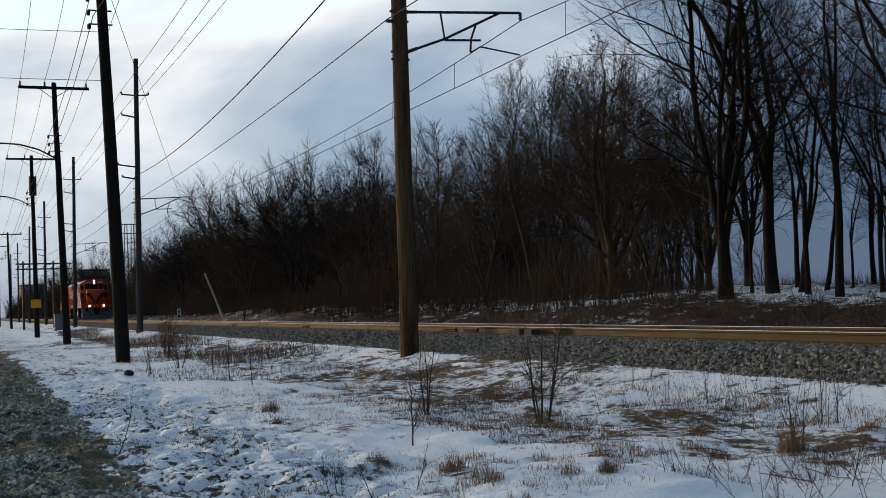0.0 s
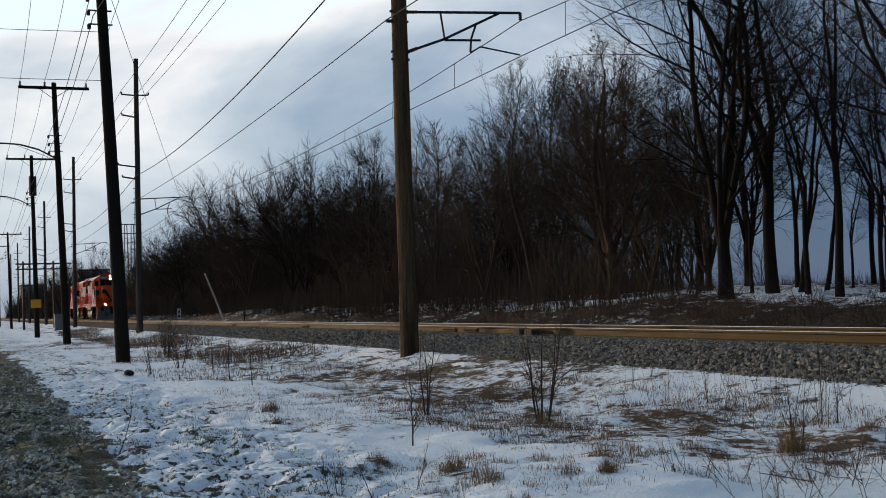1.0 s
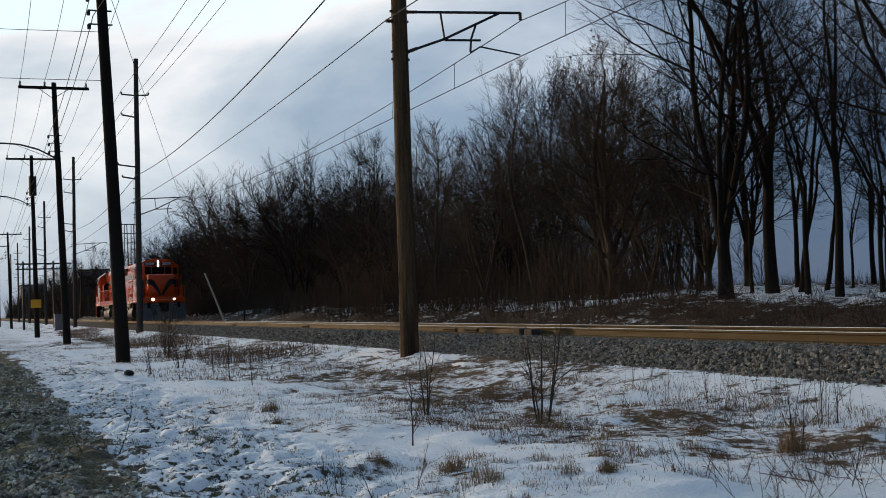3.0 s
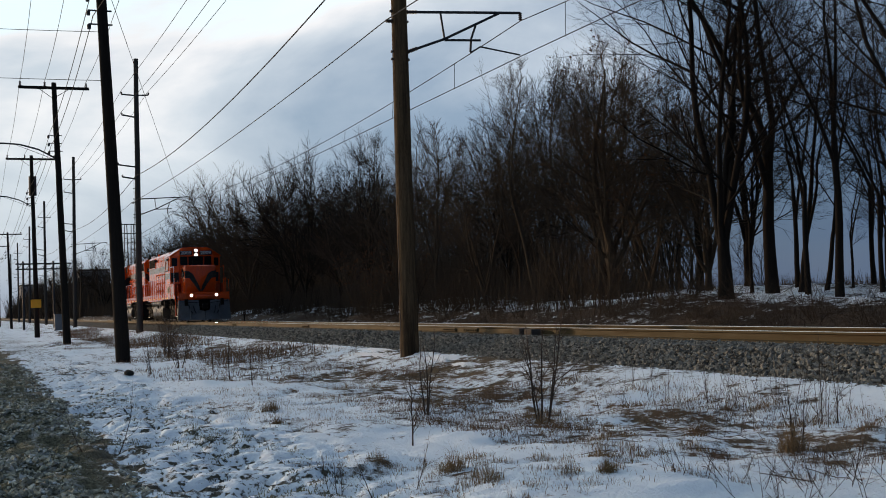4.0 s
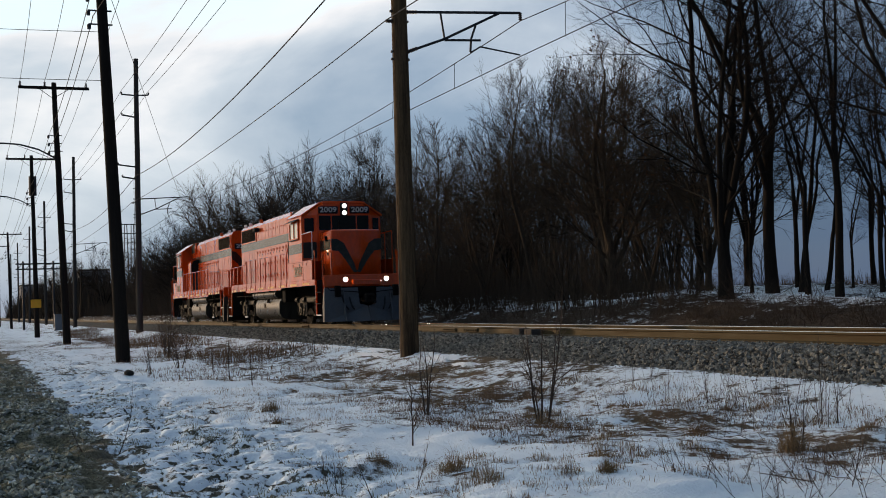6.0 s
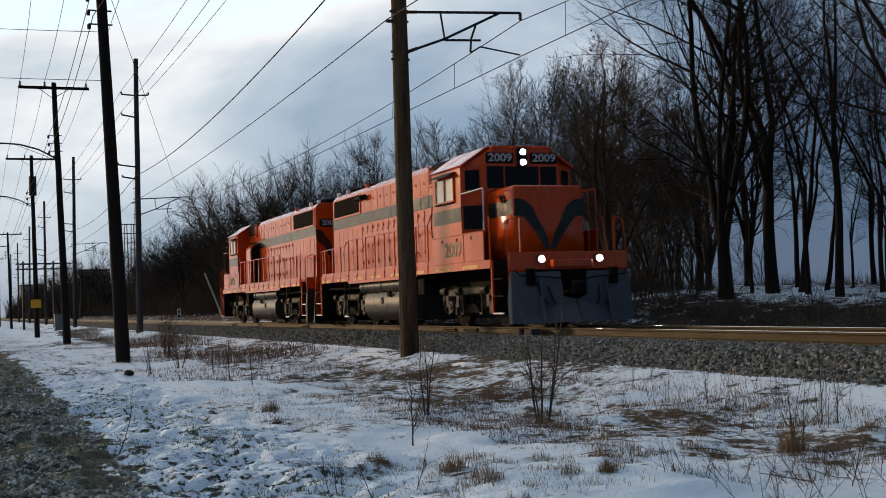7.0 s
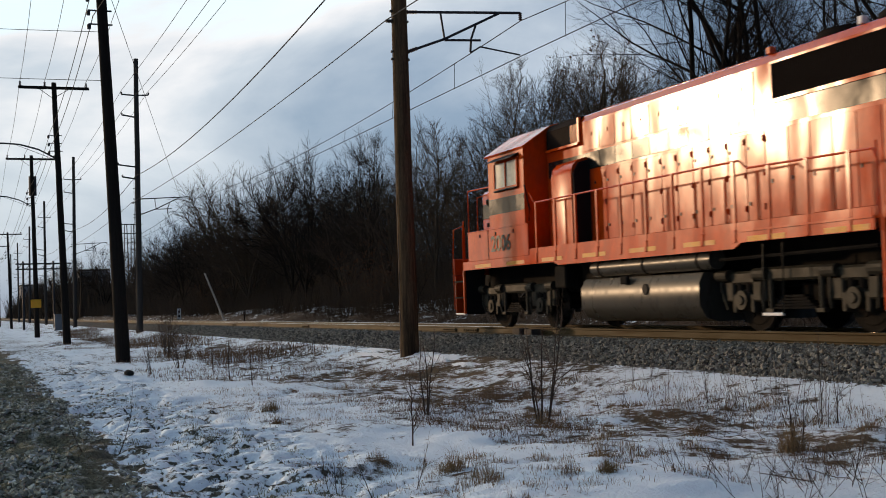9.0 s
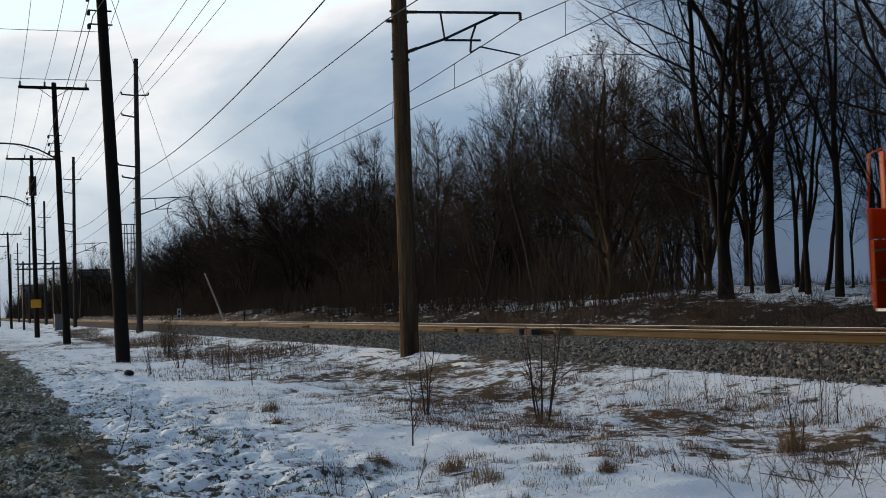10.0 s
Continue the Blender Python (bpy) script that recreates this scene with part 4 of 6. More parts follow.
    # front wall swells out ahead of the side walls
    a = [bm.verts.new(v) for v in ((5.62, -1.50, 2.3), (5.62, -1.50, 3.97), (5.62, -0.84, 4.42), (5.62, 0.84, 4.42), (5.62, 1.50, 3.97), (5.62, 1.50, 2.3))]
    b = [bm.verts.new(v) for v in ((5.98, -1.02, 2.3), (5.98, -1.02, 3.99), (5.98, -0.74, 4.42), (5.98, 0.74, 4.42), (5.98, 1.02, 3.99), (5.98, 1.02, 2.3))]
    bm.faces.new(b)
    for i in range(6):
        bm.faces.new((a[i], a[(i + 1) % 6], b[(i + 1) % 6], b[i]))
    cab = part("cab", bm, ORANGE, lo)
    bm = B()
    outer = roof
    prism(bm, [(y * 1.01, z + 0.01) for y, z in outer] + [(y * 0.99, z - 0.03) for y, z in outer[::-1]], 3.58, 5.76)
    part("cab_roof", bm, ORANGE, cab)
    part("roof_visor", box(B(), 5.70, 6.02, -0.80, 0.80, 4.40, 4.47, 0.015), ORANGE, cab)
    part("roof_vent", box(B(), 4.2, 4.7, -0.3, 0.3, 4.5, 4.58, 0.02), ORANGE, cab)
    for s in (-1, 1):
        # side window: glass tan with painted sky reflection, bright frame, armrest and sunshade
        x0, x1 = 3.98, 5.18
        bm = B()
        for p in ((x0 - 0.05, x1 + 0.05, 3.15, 3.20), (x0 - 0.05, x1 + 0.05, 3.76, 3.81), (x0 - 0.05, x0, 3.2, 3.76), (x1, x1 + 0.05, 3.2, 3.76), ((x0 + x1) / 2 - 0.02, (x0 + x1) / 2 + 0.02, 3.2, 3.76)):
            box(bm, p[0], p[1], s * (S - 0.02), s * (S + 0.035), p[2], p[3])
        wf = part("side_window", bm, ORANGE, cab)
        for xa, xb in ((x0, (x0 + x1) / 2 - 0.02), ((x0 + x1) / 2 + 0.02, x1)):
            part("pane", box(B(), xa, xb, s * (S - 0.015), s * (S + 0.005), 3.2, 3.76), SKYGLASS, wf, "glass with the sky's reflection in its tan colour")
        part("window_visor", prism(B(), [(s * 1.53, 3.90), (s * 1.72, 3.80), (s * 1.72, 3.785), (s * 1.53, 3.87)], x0 - 0.1, x1 + 0.1), BLACK, cab)
        part("armrest", box(B(), x0, x1, s * 1.52, s * 1.60, 3.12, 3.155, 0.01), BLACK, cab)
        # band on the cab side
        part("cab_band", box(B(), 3.66, 5.62, s * (S - 0.01), s * (S - 0.005), 2.62, 2.98), STRIPE, cab)
        # front quarter window and door
        n = Vector((0.48, s * -0.36, 0)).normalized()
        for nm, m_, za, zb, ya, yb in (("quarter_window", GLASS, 3.38, 3.88, 1.12, 1.42), ("cab_door", BLACK, 2.42, 3.0, 1.05, 1.47)):
            bm = B()
            q = []
            for y, z in ((ya, za), (yb, za), (yb, zb), (ya, zb)):
                k = (1.50 - y) / 0.48
                q.append(Vector((5.62 + 0.36 * k + 0.006, s * y, z)))
            vs = [bm.verts.new(v) for v in q] + [bm.verts.new(v + Vector((0.012, s * 0.009, 0))) for v in q]
            bm.faces.new(vs[:4])
            bm.faces.new(vs[4:][::-1])
            for i in range(4):
                bm.faces.new((vs[i], vs[(i + 1) % 4], vs[4 + (i + 1) % 4], vs[4 + i]))
            part(nm, bm, m_, cab)
    for y0, y1 in ((-0.95, -0.50), (-0.46, 0.46), (0.50, 0.95)):
        part("windshield", box(B(), 5.97, 5.995, y0, y1, 3.42, 3.96, 0.005), GLASS, cab, "dark windshield glass")
    part("windshield_wiper", box(B(), 6.0, 6.012, -0.22, -0.20, 3.45, 3.8), BLACK, cab)
    for y in (-0.60, 0.60):
        nb = part("number_board", box(B(), 5.97, 6.03, y - 0.38, y + 0.38, 4.03, 4.30, 0.03), BLACK, cab)
        writing(number, 0.27, facing(6.032, y, 4.165, "+x"), DIGIT, nb, wide=1.2)
    hb = part("headlight_housing", box(B(), 5.97, 6.06, -0.14, 0.14, 3.94, 4.43, 0.03), BLACK, cab)
    for z in (4.06, 4.31):
        lamp(cab, "headlight", 6.09, 0, z, 1, 0.072, lit, "round sealed headlight")

    # short nose with rounded edges, chevrons and door
    bm = B()
    box(bm, 5.9, 7.46, -0.93, 0.93, 1.58, 3.35, 0.07)
    nose = part("nose", bm, ORANGE, lo, "", 50)
    bm = B()
    for s in (-1, 1):
        prism(bm, [(s * 0.925, 3.03), (s * 0.68, 3.01), (s * 0.46, 2.86), (s * 0.09, 2.15), (s * 0.004, 1.82), (s * 0.13, 1.82), (s * 0.40, 2.25), (s * 0.66, 2.58), (s * 0.925, 2.62)][::s], 7.458, 7.464)
        prism(bm, [(5.95, 2.66), (7.38, 2.66), (7.38, 3.02), (5.95, 3.02)], s * 0.93, s * 0.934, "XZ")
    part("nose_chevron", bm, STRIPE, nose, "dark green chevron over the nose")
    # front crest badge as plain bars
    part("nose_badge", box(B(), 7.462, 7.468, -0.16, 0.16, 1.86, 1.90), STRIPE, nose)
    part("nose_lid", box(B(), 6.3, 7.2, -0.5, 0.5, 3.34, 3.37, 0.01), ORANGE, nose)
    for s in (-1, 1):
        part("nose_latch", box(B(), 7.0, 7.12, s * 0.93, s * 0.96, 2.45, 2.55, 0.01), UNDER, nose)
        part("nose_bell", cyl(B(), (6.75, s * 0.94, 3.12), (6.95, s * 0.94, 3.05), 0.05, 0.10, seg=12), UNDER, nose)

    # walkway panels below the cab with the road number
    for s in (-1, 1):
        pn = part("side_panel", box(B(), 3.52, 6.98, s * (S - 0.04), s * (S - 0.002), 1.60, 2.29, 0.008), ORANGE, lo)
        bm = B()
        for x in (4.25, 5.25, 6.2):
            box(bm, x, x + 0.05, s * (S - 0.005), s * (S + 0.012), 2.14, 2.22)
        box(bm, 5.72, 5.735, s * (S - 0.005), s * (S + 0.006), 1.62, 2.28)
        part("panel_latch", bm, UNDER, pn)
        writing(number, 0.50, facing(5.0, s * (S + 0.003), 1.93, "-y" if s < 0 else "+y"), DARKDIGIT, pn, "dark road number", 1.12)
        part("panel_cap", box(B(), 3.5, 7.0, s * (S - 0.06), s * (S + 0.012), 2.285, 2.31, 0.005), ORANGE, pn)

    # platform ends: step wells, white step edges, anticlimber, coupler, plow
    for e, x_in in ((1, 7.36), (-1, 7.62)):
        # the trailing unit's cab end has the shorter steps
        x_end = 8.34 if lit or e < 0 else 8.04
        for s in (-1, 1):
            bm = B()
            prism(bm, [(e * x_in, 0.34), (e * (x_in + 0.05), 0.34), (e * (x_in + 0.05), 1.58), (e * x_in, 1.58)], s * (S - 0.06), s * (S - 0.01), "XZ")
            prism(bm, [(e * x_end, 0.34), (e * (x_end + 0.03), 0.34), (e * (x_end + 0.03), 1.29), (e * x_end, 1.29)], s * 0.96, s * (S - 0.06), "XZ")
            box(bm, e * (x_in + 0.06), e * (x_end - 0.01), s * 0.955, s * 0.99, 0.36, 1.49)
            sw = part("step_well", bm, ORANGE, lo)
            part("step_back", box(B(), e * (x_in + 0.008), e * (x_in + 0.042), s * 0.95, s * (S - 0.062), 0.34, 1.57), BLACK, sw, "black inner plate of the step well")
            x_out = 7.98 if e > 0 else 8.36
            for z in (0.35, 0.75, 1.15):
                st = part("step", box(B(), e * (x_in + 0.02), e * x_out, s * 0.97, s * (S - 0.05), z - 0.03, z), UNDER, sw)
                part("step_edge", box(B(), e * (x_in + 0.02), e * x_out, s * (S - 0.05), s * (S - 0.02), z - 0.03, z + 0.008), WHITE if z < (0.5 if e > 0 else 0.8) else UNDER, st, "white-painted step edge" if z < (0.5 if e > 0 else 0.8) else "")
            # grab rails beside the steps
            part("step_rail", pipe(B(), [(e * (x_end + 0.02), s * (S - 0.03), 0.45), (e * (x_end + 0.02), s * (S - 0.01), 1.6), (e * (x_end - 0.04), s * (S - 0.03), 2.45), (e * (x_end + 0.02), s * 1.2, 2.55)], 0.015), ORANGE, lo)
            part("step_rail", pipe(B(), [(e * x_in, s * (S - 0.01), 1.4), (e * (x_in - 0.02), s * (S - 0.01), 2.3), (e * (x_in - 0.05), s * (S - 0.02), 2.62)], 0.02), ORANGE, lo)
        bm = B()
        box(bm, e * (x_end - 0.01), e * (x_end + 0.08), -1.50, 1.50, 1.30, 1.72, 0.02)
        box(bm, e * (x_end + 0.08), e * (x_end + 0.26), -0.52, 0.52, 1.34, 1.54, 0.03)
        part("end_sill", bm, ORANGE, lo)
        bm = B()
        box(bm, e * (x_end - 0.04), e * 8.8, -0.13, 0.13, 0.76, 1.0, 0.03)
        box(bm, e * 8.78, e * 9.0, -0.20, 0.16, 0.70, 1.05, 0.06)
        box(bm, e * 8.92, e * 9.05, -0.20, -0.06, 0.72, 1.03, 0.04)
        part("coupler", bm, UNDER, lo)
        for y in (-0.9, -0.65, 0.65, 0.9):
            part("air_hose", pipe(B(), [(e * (x_end + 0.02), y, 1.32), (e * (x_end + 0.22), y, 0.95), (e * 8.68, y * 0.92, 0.65), (e * 8.75, y * 0.8, 0.5)], 0.028), RUBBER, lo)
        # corner stanchions and safety chains at the platform end
        for y in (-1.2, 1.2):
            part("end_stanchion", box(B(), e * (x_end + 0.02), e * (x_end + 0.06), y - 0.025, y + 0.025, 1.6, 2.5), ORANGE, lo)
        for y in ((-1, 1) if e < 0 else ()):
            part("safety_chain", pipe(B(), [(e * 8.38, y * 1.2, 2.42), (e * 8.38, y * 0.95, 2.25), (e * 8.38, y * 0.62, 2.18)], 0.012), UNDER, lo)
        if e < 0:
            for y in (-0.62, 0.62):
                part("end_stanchion", box(B(), e * (x_end + 0.02), e * (x_end + 0.06), y - 0.025, y + 0.025, 1.6, 2.5), ORANGE, lo)
    for y in (-0.742, 0.742):
        lamp(lo, "ditch_light", 8.50 if lit else 8.20, y, 1.55, 1, 0.075, lit, "low ditch light on the front platform")
    # snow plows: swept wings with ribs, a bright worn lower lip
    for e in ((1, -1) if lit else (-1,)):
        bm = B()
        for s in (-1, 1):
            v = [(8.84, 0.0, 0.10), (8.46, 1.56, 0.10), (8.40, 1.56, 0.62), (8.44, 1.50, 1.26), (8.60, 0.34, 1.26), (8.66, 0.30, 0.70), (8.70, 0.02, 0.62)]
            front = [bm.verts.new((e * (p[0] + (0.12 if p[2] < 0.2 else 0)), s * p[1], p[2])) for p in v]
            back = [bm.verts.new((e * (p[0] - 0.04), s * p[1], p[2])) for p in v]
            k = len(v)
            bm.faces.new(front)
            bm.faces.new(back[::-1])
            for i in range(k):
                bm.faces.new((front[i], front[(i + 1) % k], back[(i + 1) % k], back[i]))
            prism(bm, [(e * 8.6, 0.2), (e * 8.86, 0.12), (e * 8.60, 1.12), (e * 8.5, 1.15)], s * 0.82, s * 0.86, "XZ")
        part("snow_plow", bm, PLOW if e > 0 else TRUCK, lo, "scuffed grey steel snow plow" if e > 0 else "grimy dark end plow")
        for s in (-1, 1):
            part("plow_bracket", box(B(), e * 8.45, e * 8.62, s * 0.95, s * 1.15, 0.95, 1.34, 0.02), UNDER, lo)
            part("uncoupling_lever", pipe(B(), [(e * 8.46, s * 1.40, 1.30), (e * 8.62, s * 1.35, 1.18), (e * 8.66, s * 0.5, 1.12), (e * 8.72, s * 0.1, 1.06)], 0.016), UNDER, lo)

    # handrails and stanchions along the walkways
    for s in (-1, 1):
        part("side_handrail", pipe(B(), [(-7.55, s * 1.50, 1.75), (-7.6, s * 1.50, 2.30), (-7.5, s * 1.50, 2.52), (-4.6, s * 1.50, 2.58), (-4.4, s * 1.50, 2.72), (3.2, s * 1.50, 2.72), (3.45, s * 1.50, 2.95)], 0.019), ORANGE, lo)
        for k in range(12):
            x = -7.0 + k * 0.92
            bm = B()
            z1 = 2.56 if x < -4.5 else 2.72
            box(bm, x - 0.028, x + 0.028, s * 1.485, s * 1.525, 1.60, z1)
            box(bm, x - 0.05, x + 0.05, s * 1.50, s * 1.55, 1.42, 1.62, 0.01)
            part("stanchion", bm, ORANGE, lo)
        # one nose handrail is white: sunlight painted onto an orange rail
        part("nose_handrail", pipe(B(), [(5.62, s * 1.50, 3.30), (6.95, s * 1.50, 3.32), (6.98, s * 1.50, 3.26), (6.98, s * 1.50, 2.3)], 0.016), WHITE if s < 0 else ORANGE, lo)
        part("nose_grab", pipe(B(), [(7.30, s * 1.10, 1.7), (7.32, s * 1.12, 2.4), (7.30, s * 1.12, 3.2), (7.2, s * 0.93, 3.25)], 0.014), ORANGE, lo)
        part("cab_grab", pipe(B(), [(3.5, s * 1.50, 2.35), (3.45, s * 1.50, 2.6), (3.62, s * 1.53, 3.15)], 0.018), UNDER, lo)
    # fuel tank and main reservoirs
    bm = B()
    prism(bm, [(-1.05, 0.16), (-1.28, 0.24), (-1.40, 0.44), (-1.40, 0.82), (-1.30, 1.0), (1.30, 1.0), (1.40, 0.82), (1.40, 0.44), (1.28, 0.24), (1.05, 0.16)], -2.95, 1.35)
    ft = part("fuel_tank", bm, TANK, lo, "", 50)
    for s in (-1, 1):
        part("sight_glass", cyl(B(), (-1.2, s * 1.38, 0.75), (-1.2, s * 1.43, 0.75), 0.10, seg=14), BLACK, ft)
        part("filler_cap", box(B(), -0.6, -0.35, s * 1.38, s * 1.46, 0.86, 1.02, 0.02), UNDER, ft)
        bm = B()
        cyl(bm, (-3.35, s * 1.28, 1.20), (0.85, s * 1.28, 1.20), 0.17, seg=18)
        part("air_reservoir", bm, TANK, lo, "", 40)
        for x in (-3.0, -1.2, 0.5):
            part("reservoir_strap", cyl(B(), (x, s * 1.28, 1.20), (x + 0.06, s * 1.28, 1.20), 0.178, seg=18), UNDER, lo)
        # piping and boxes under the sill
        part("brake_pipe", pipe(B(), [(-7.3, s * 1.3, 1.22), (-3.5, s * 1.32, 1.18)], 0.03), UNDER, lo)
        part("sand_box", box(B(), 2.0, 2.5, s * 1.0, s * 1.42, 0.85, 1.32, 0.03), UNDER, lo)
        bm = B()
        pipe(bm, [(-5.18 + 0.45, s * 1.35, 1.38), (-5.18 + 0.45, s * 1.38, 0.30), (-5.18 - 0.05, s * 1.38, 0.30), (-5.18 - 0.05, s * 1.35, 1.38)], 0.016)
        st = part("stirrup_step", bm, TRUCK, lo)
        part("step_edge", box(B(), -5.18 - 0.05, -5.18 + 0.45, s * 1.36, s * 1.41, 0.26, 0.31, 0.008), WHITE, st, "pale stirrup tread")
    sets = truck(lo, 5.18) + truck(lo, -5.18)
    return lo, sets


loco_front, wheels_front = locomotive("2009", True)
loco_rear, wheels_rear = locomotive("2006", False)


# ---- trees ----
BARK = mat("dark_bark", (0.024, 0.019, 0.015), rough=0.95, vary=0.4, scale=4, fine=30, bump=0.015, stretch=(4, 4, 0.6), by_object=0.5, spec=0.06)
BARK_GREY = mat("grey_brown_bark", (0.075, 0.055, 0.038), rough=0.95, vary=0.35, scale=4, fine=30, bump=0.012, stretch=(4, 4, 0.6), by_object=0.5, spec=0.06)
LEAF = mat("dead_oak_leaf", (0.10, 0.045, 0.018), rough=0.85, vary=0.35, scale=3, fine=20, by_object=0.4)
ACROSS = np.array((0.36, 0.93, 0.0))  # the way the leaning trees lean


def tube(v, f, pts, rads, sides, pointed):
    """A tapered round branch through pts."""
    base, n = len(v), len(pts)
    for i, (p, rad) in enumerate(zip(pts, rads)):
        if pointed and i == n - 1:
            v.append(p)
            break
        d = (pts[min(i + 1, n - 1)] - pts[max(i - 1, 0)]).normalized()
        ref = Vector((1, 0, 0)) if abs(d.z) > 0.6 else Vector((0, 0, 1))
        a = d.cross(ref).normalized()
        b = d.cross(a)
        for k in range(sides):
            t = k * math.tau / sides
            v.append(p + (a * math.cos(t) + b * math.sin(t)) * rad)
    for i in range(n - 1):
        s0, s1 = base + i * sides, base + (i + 1) * sides
        for k in range(sides):
            if pointed and i == n - 2:
                f.append((s0 + k, s0 + (k + 1) % sides, s1))
            else:
                f.append((s0 + k, s0 + (k + 1) % sides, s1 + (k + 1) % sides, s1 + k))


class Wood:
    """A weed or shrub: forked stems; the stems in one list, the finer wood in another."""

    def __init__(self, seed):
        self.v, self.f, self.r, self.tips = ([], []), ([], []), random.Random(seed), []

    def grow(self, p, d, length, rad, level, spec):
        r = self.r
        segs = spec["segs"][level]
        last = level >= spec["levels"]
        pts, rads = [p.copy()], [rad]
        step = length / segs
        end = rad * 0.4
        cur = d.normalized()
        dirs = [cur]
        w = spec["wander"][level]
        for i in range(segs):
            cur = (cur + Vector((r.uniform(-w, w), r.uniform(-w, w), r.uniform(-w, w) * 0.6 + spec["lift"][level]))).normalized()
            p = p + cur * step
            pts.append(p.copy())
            dirs.append(cur)
            rads.append(rad + (end - rad) * (i + 1) / segs)
        where = 0 if level < 1 else 1
        tube(self.v[where], self.f[where], pts, rads, spec["sides"][level], last)
        if last:
            self.tips.append(pts[-1])
            return
        n = max(1, round(spec["kids"][level] * r.uniform(0.85, 1.15)))
        lo = spec["from"][level]
        for i in range(n):
            k = lo + (1 - lo) * (i + r.random()) / n
            j = min(segs - 1, int(k * segs))
            u = k * segs - j
            q = pts[j].lerp(pts[j + 1], min(1, u))
            dd = dirs[j]
            ref = Vector((r.gauss(0, 1), r.gauss(0, 1), r.gauss(0, 1)))
            side = (ref - dd * ref.dot(dd)).normalized()
            ang = radians(r.uniform(*spec["angle"][level]))
            nd = dd * math.cos(ang) + side * math.sin(ang)
            here = rads[j] + (rads[j + 1] - rads[j]) * u
            ln = length * spec["ratio"][level] * r.uniform(0.65, 1.2) * (1.2 - 0.5 * k)
            self.grow(q, nd, ln, min(here * 0.7, max(spec["least"], rad * spec["thin"][level])), level + 1, spec)
        self.grow(pts[-1], cur, length * 0.4, end, level + 1, spec)


def stem_kind(**k):
    base = dict(levels=4, segs=[9, 7, 4, 2, 1], wander=[0.10, 0.20, 0.24, 0.28, 0.2], lift=[0.04, 0.08, 0.07, 0.05, 0.0], sides=[9, 5, 3, 3, 3],
                kids=[11, 7, 6, 5], angle=[(28, 58), (25, 55), (25, 55), (20, 55)], ratio=[0.56, 0.50, 0.46, 0.50], thin=[0.36, 0.38, 0.40, 0.6], least=0.008)
    base["from"] = [0.30, 0.22, 0.15, 0.05]
    base.update(k)
    return base


BRUSH = stem_kind(levels=3, segs=[4, 3, 2, 1], sides=[3, 3, 3, 3], kids=[6, 5, 4], angle=[(20, 50), (20, 50), (20, 55)], ratio=[0.5, 0.5, 0.5], wander=[0.2, 0.2, 0.2, 0.2], least=0.006,
                  lift=[0.05, 0.06, 0.04, 0.0], thin=[0.5, 0.5, 0.6])
BRUSH["from"] = [0.1, 0.1, 0.1]


def leaf_faces(tips, r, share, size):
    v, f = [], []
    for t in tips:
        if r.random() > share:
            continue
        for _ in range(2):
            a = Vector((r.gauss(0, 1), r.gauss(0, 1), r.gauss(0, 1))).normalized() * size
            b = a.orthogonal().normalized() * size * 0.6
            c = Vector(t) + Vector((r.uniform(-.08, .08), r.uniform(-.08, .08), r.uniform(-.1, .02)))
            i = len(v)
            v += [c - a, c + b, c + a, c - b]
            f.append((i, i + 1, i + 2, i + 3))
    return v, f


def spikes(root, way, length, rad):
    """Fine twigs, three-sided and tapered; arrays in, vertices and faces out."""
    n = len(root)
    way = way / np.linalg.norm(way, axis=1)[:, None]
    ref = np.where(np.abs(way[:, 2:3]) > 0.7, np.array([[1.0, 0, 0]]), np.array([[0, 0, 1.0]]))
    a = np.cross(way, ref)
    a /= np.linalg.norm(a, axis=1)[:, None]
    b = np.cross(way, a)
    ring = np.stack([a, -0.5 * a + 0.87 * b, -0.5 * a - 0.87 * b], 1) * rad[:, None, None]
    tip = root + way * length[:, None]
    v = np.concatenate([root[:, None] + ring, tip[:, None]], 1).reshape(-1, 3)
    f = np.array([(0, 1, 3), (1, 2, 3), (2, 0, 3)])[None] + (np.arange(n) * 4)[:, None, None]
    return v, f.reshape(-1, 3)


def tubes(P, R, sides, taper):
    """Many tapered branches at once: P holds each one's points, R its girth at the foot."""
    n, k = P.shape[:2]
    d = np.gradient(P, axis=1)
    d /= np.maximum(np.linalg.norm(d, axis=2), 1e-6)[..., None]
    ref = np.where(np.abs(d[..., 2:3]) > 0.75, np.array([1.0, 0, 0]), np.array([0, 0, 1.0]))
    a = np.cross(d, ref)
    a /= np.linalg.norm(a, axis=2)[..., None]
    b = np.cross(d, a)
    rad = R[:, None] * (1 - taper * np.linspace(0, 1, k))[None]
    t = np.arange(sides) * math.tau / sides
    v = P[:, :, None] + (a[:, :, None] * np.cos(t)[:, None] + b[:, :, None] * np.sin(t)[:, None]) * rad[:, :, None, None]
    j = np.arange(sides)
    one = np.stack([j, (j + 1) % sides, (j + 1) % sides + sides, j + sides], -1)
    f = one[None, None] + (np.arange(k - 1) * sides)[None, :, None, None] + (np.arange(n) * k * sides)[:, None, None, None]
    return v.reshape(-1, 3), f.reshape(-1, 4)


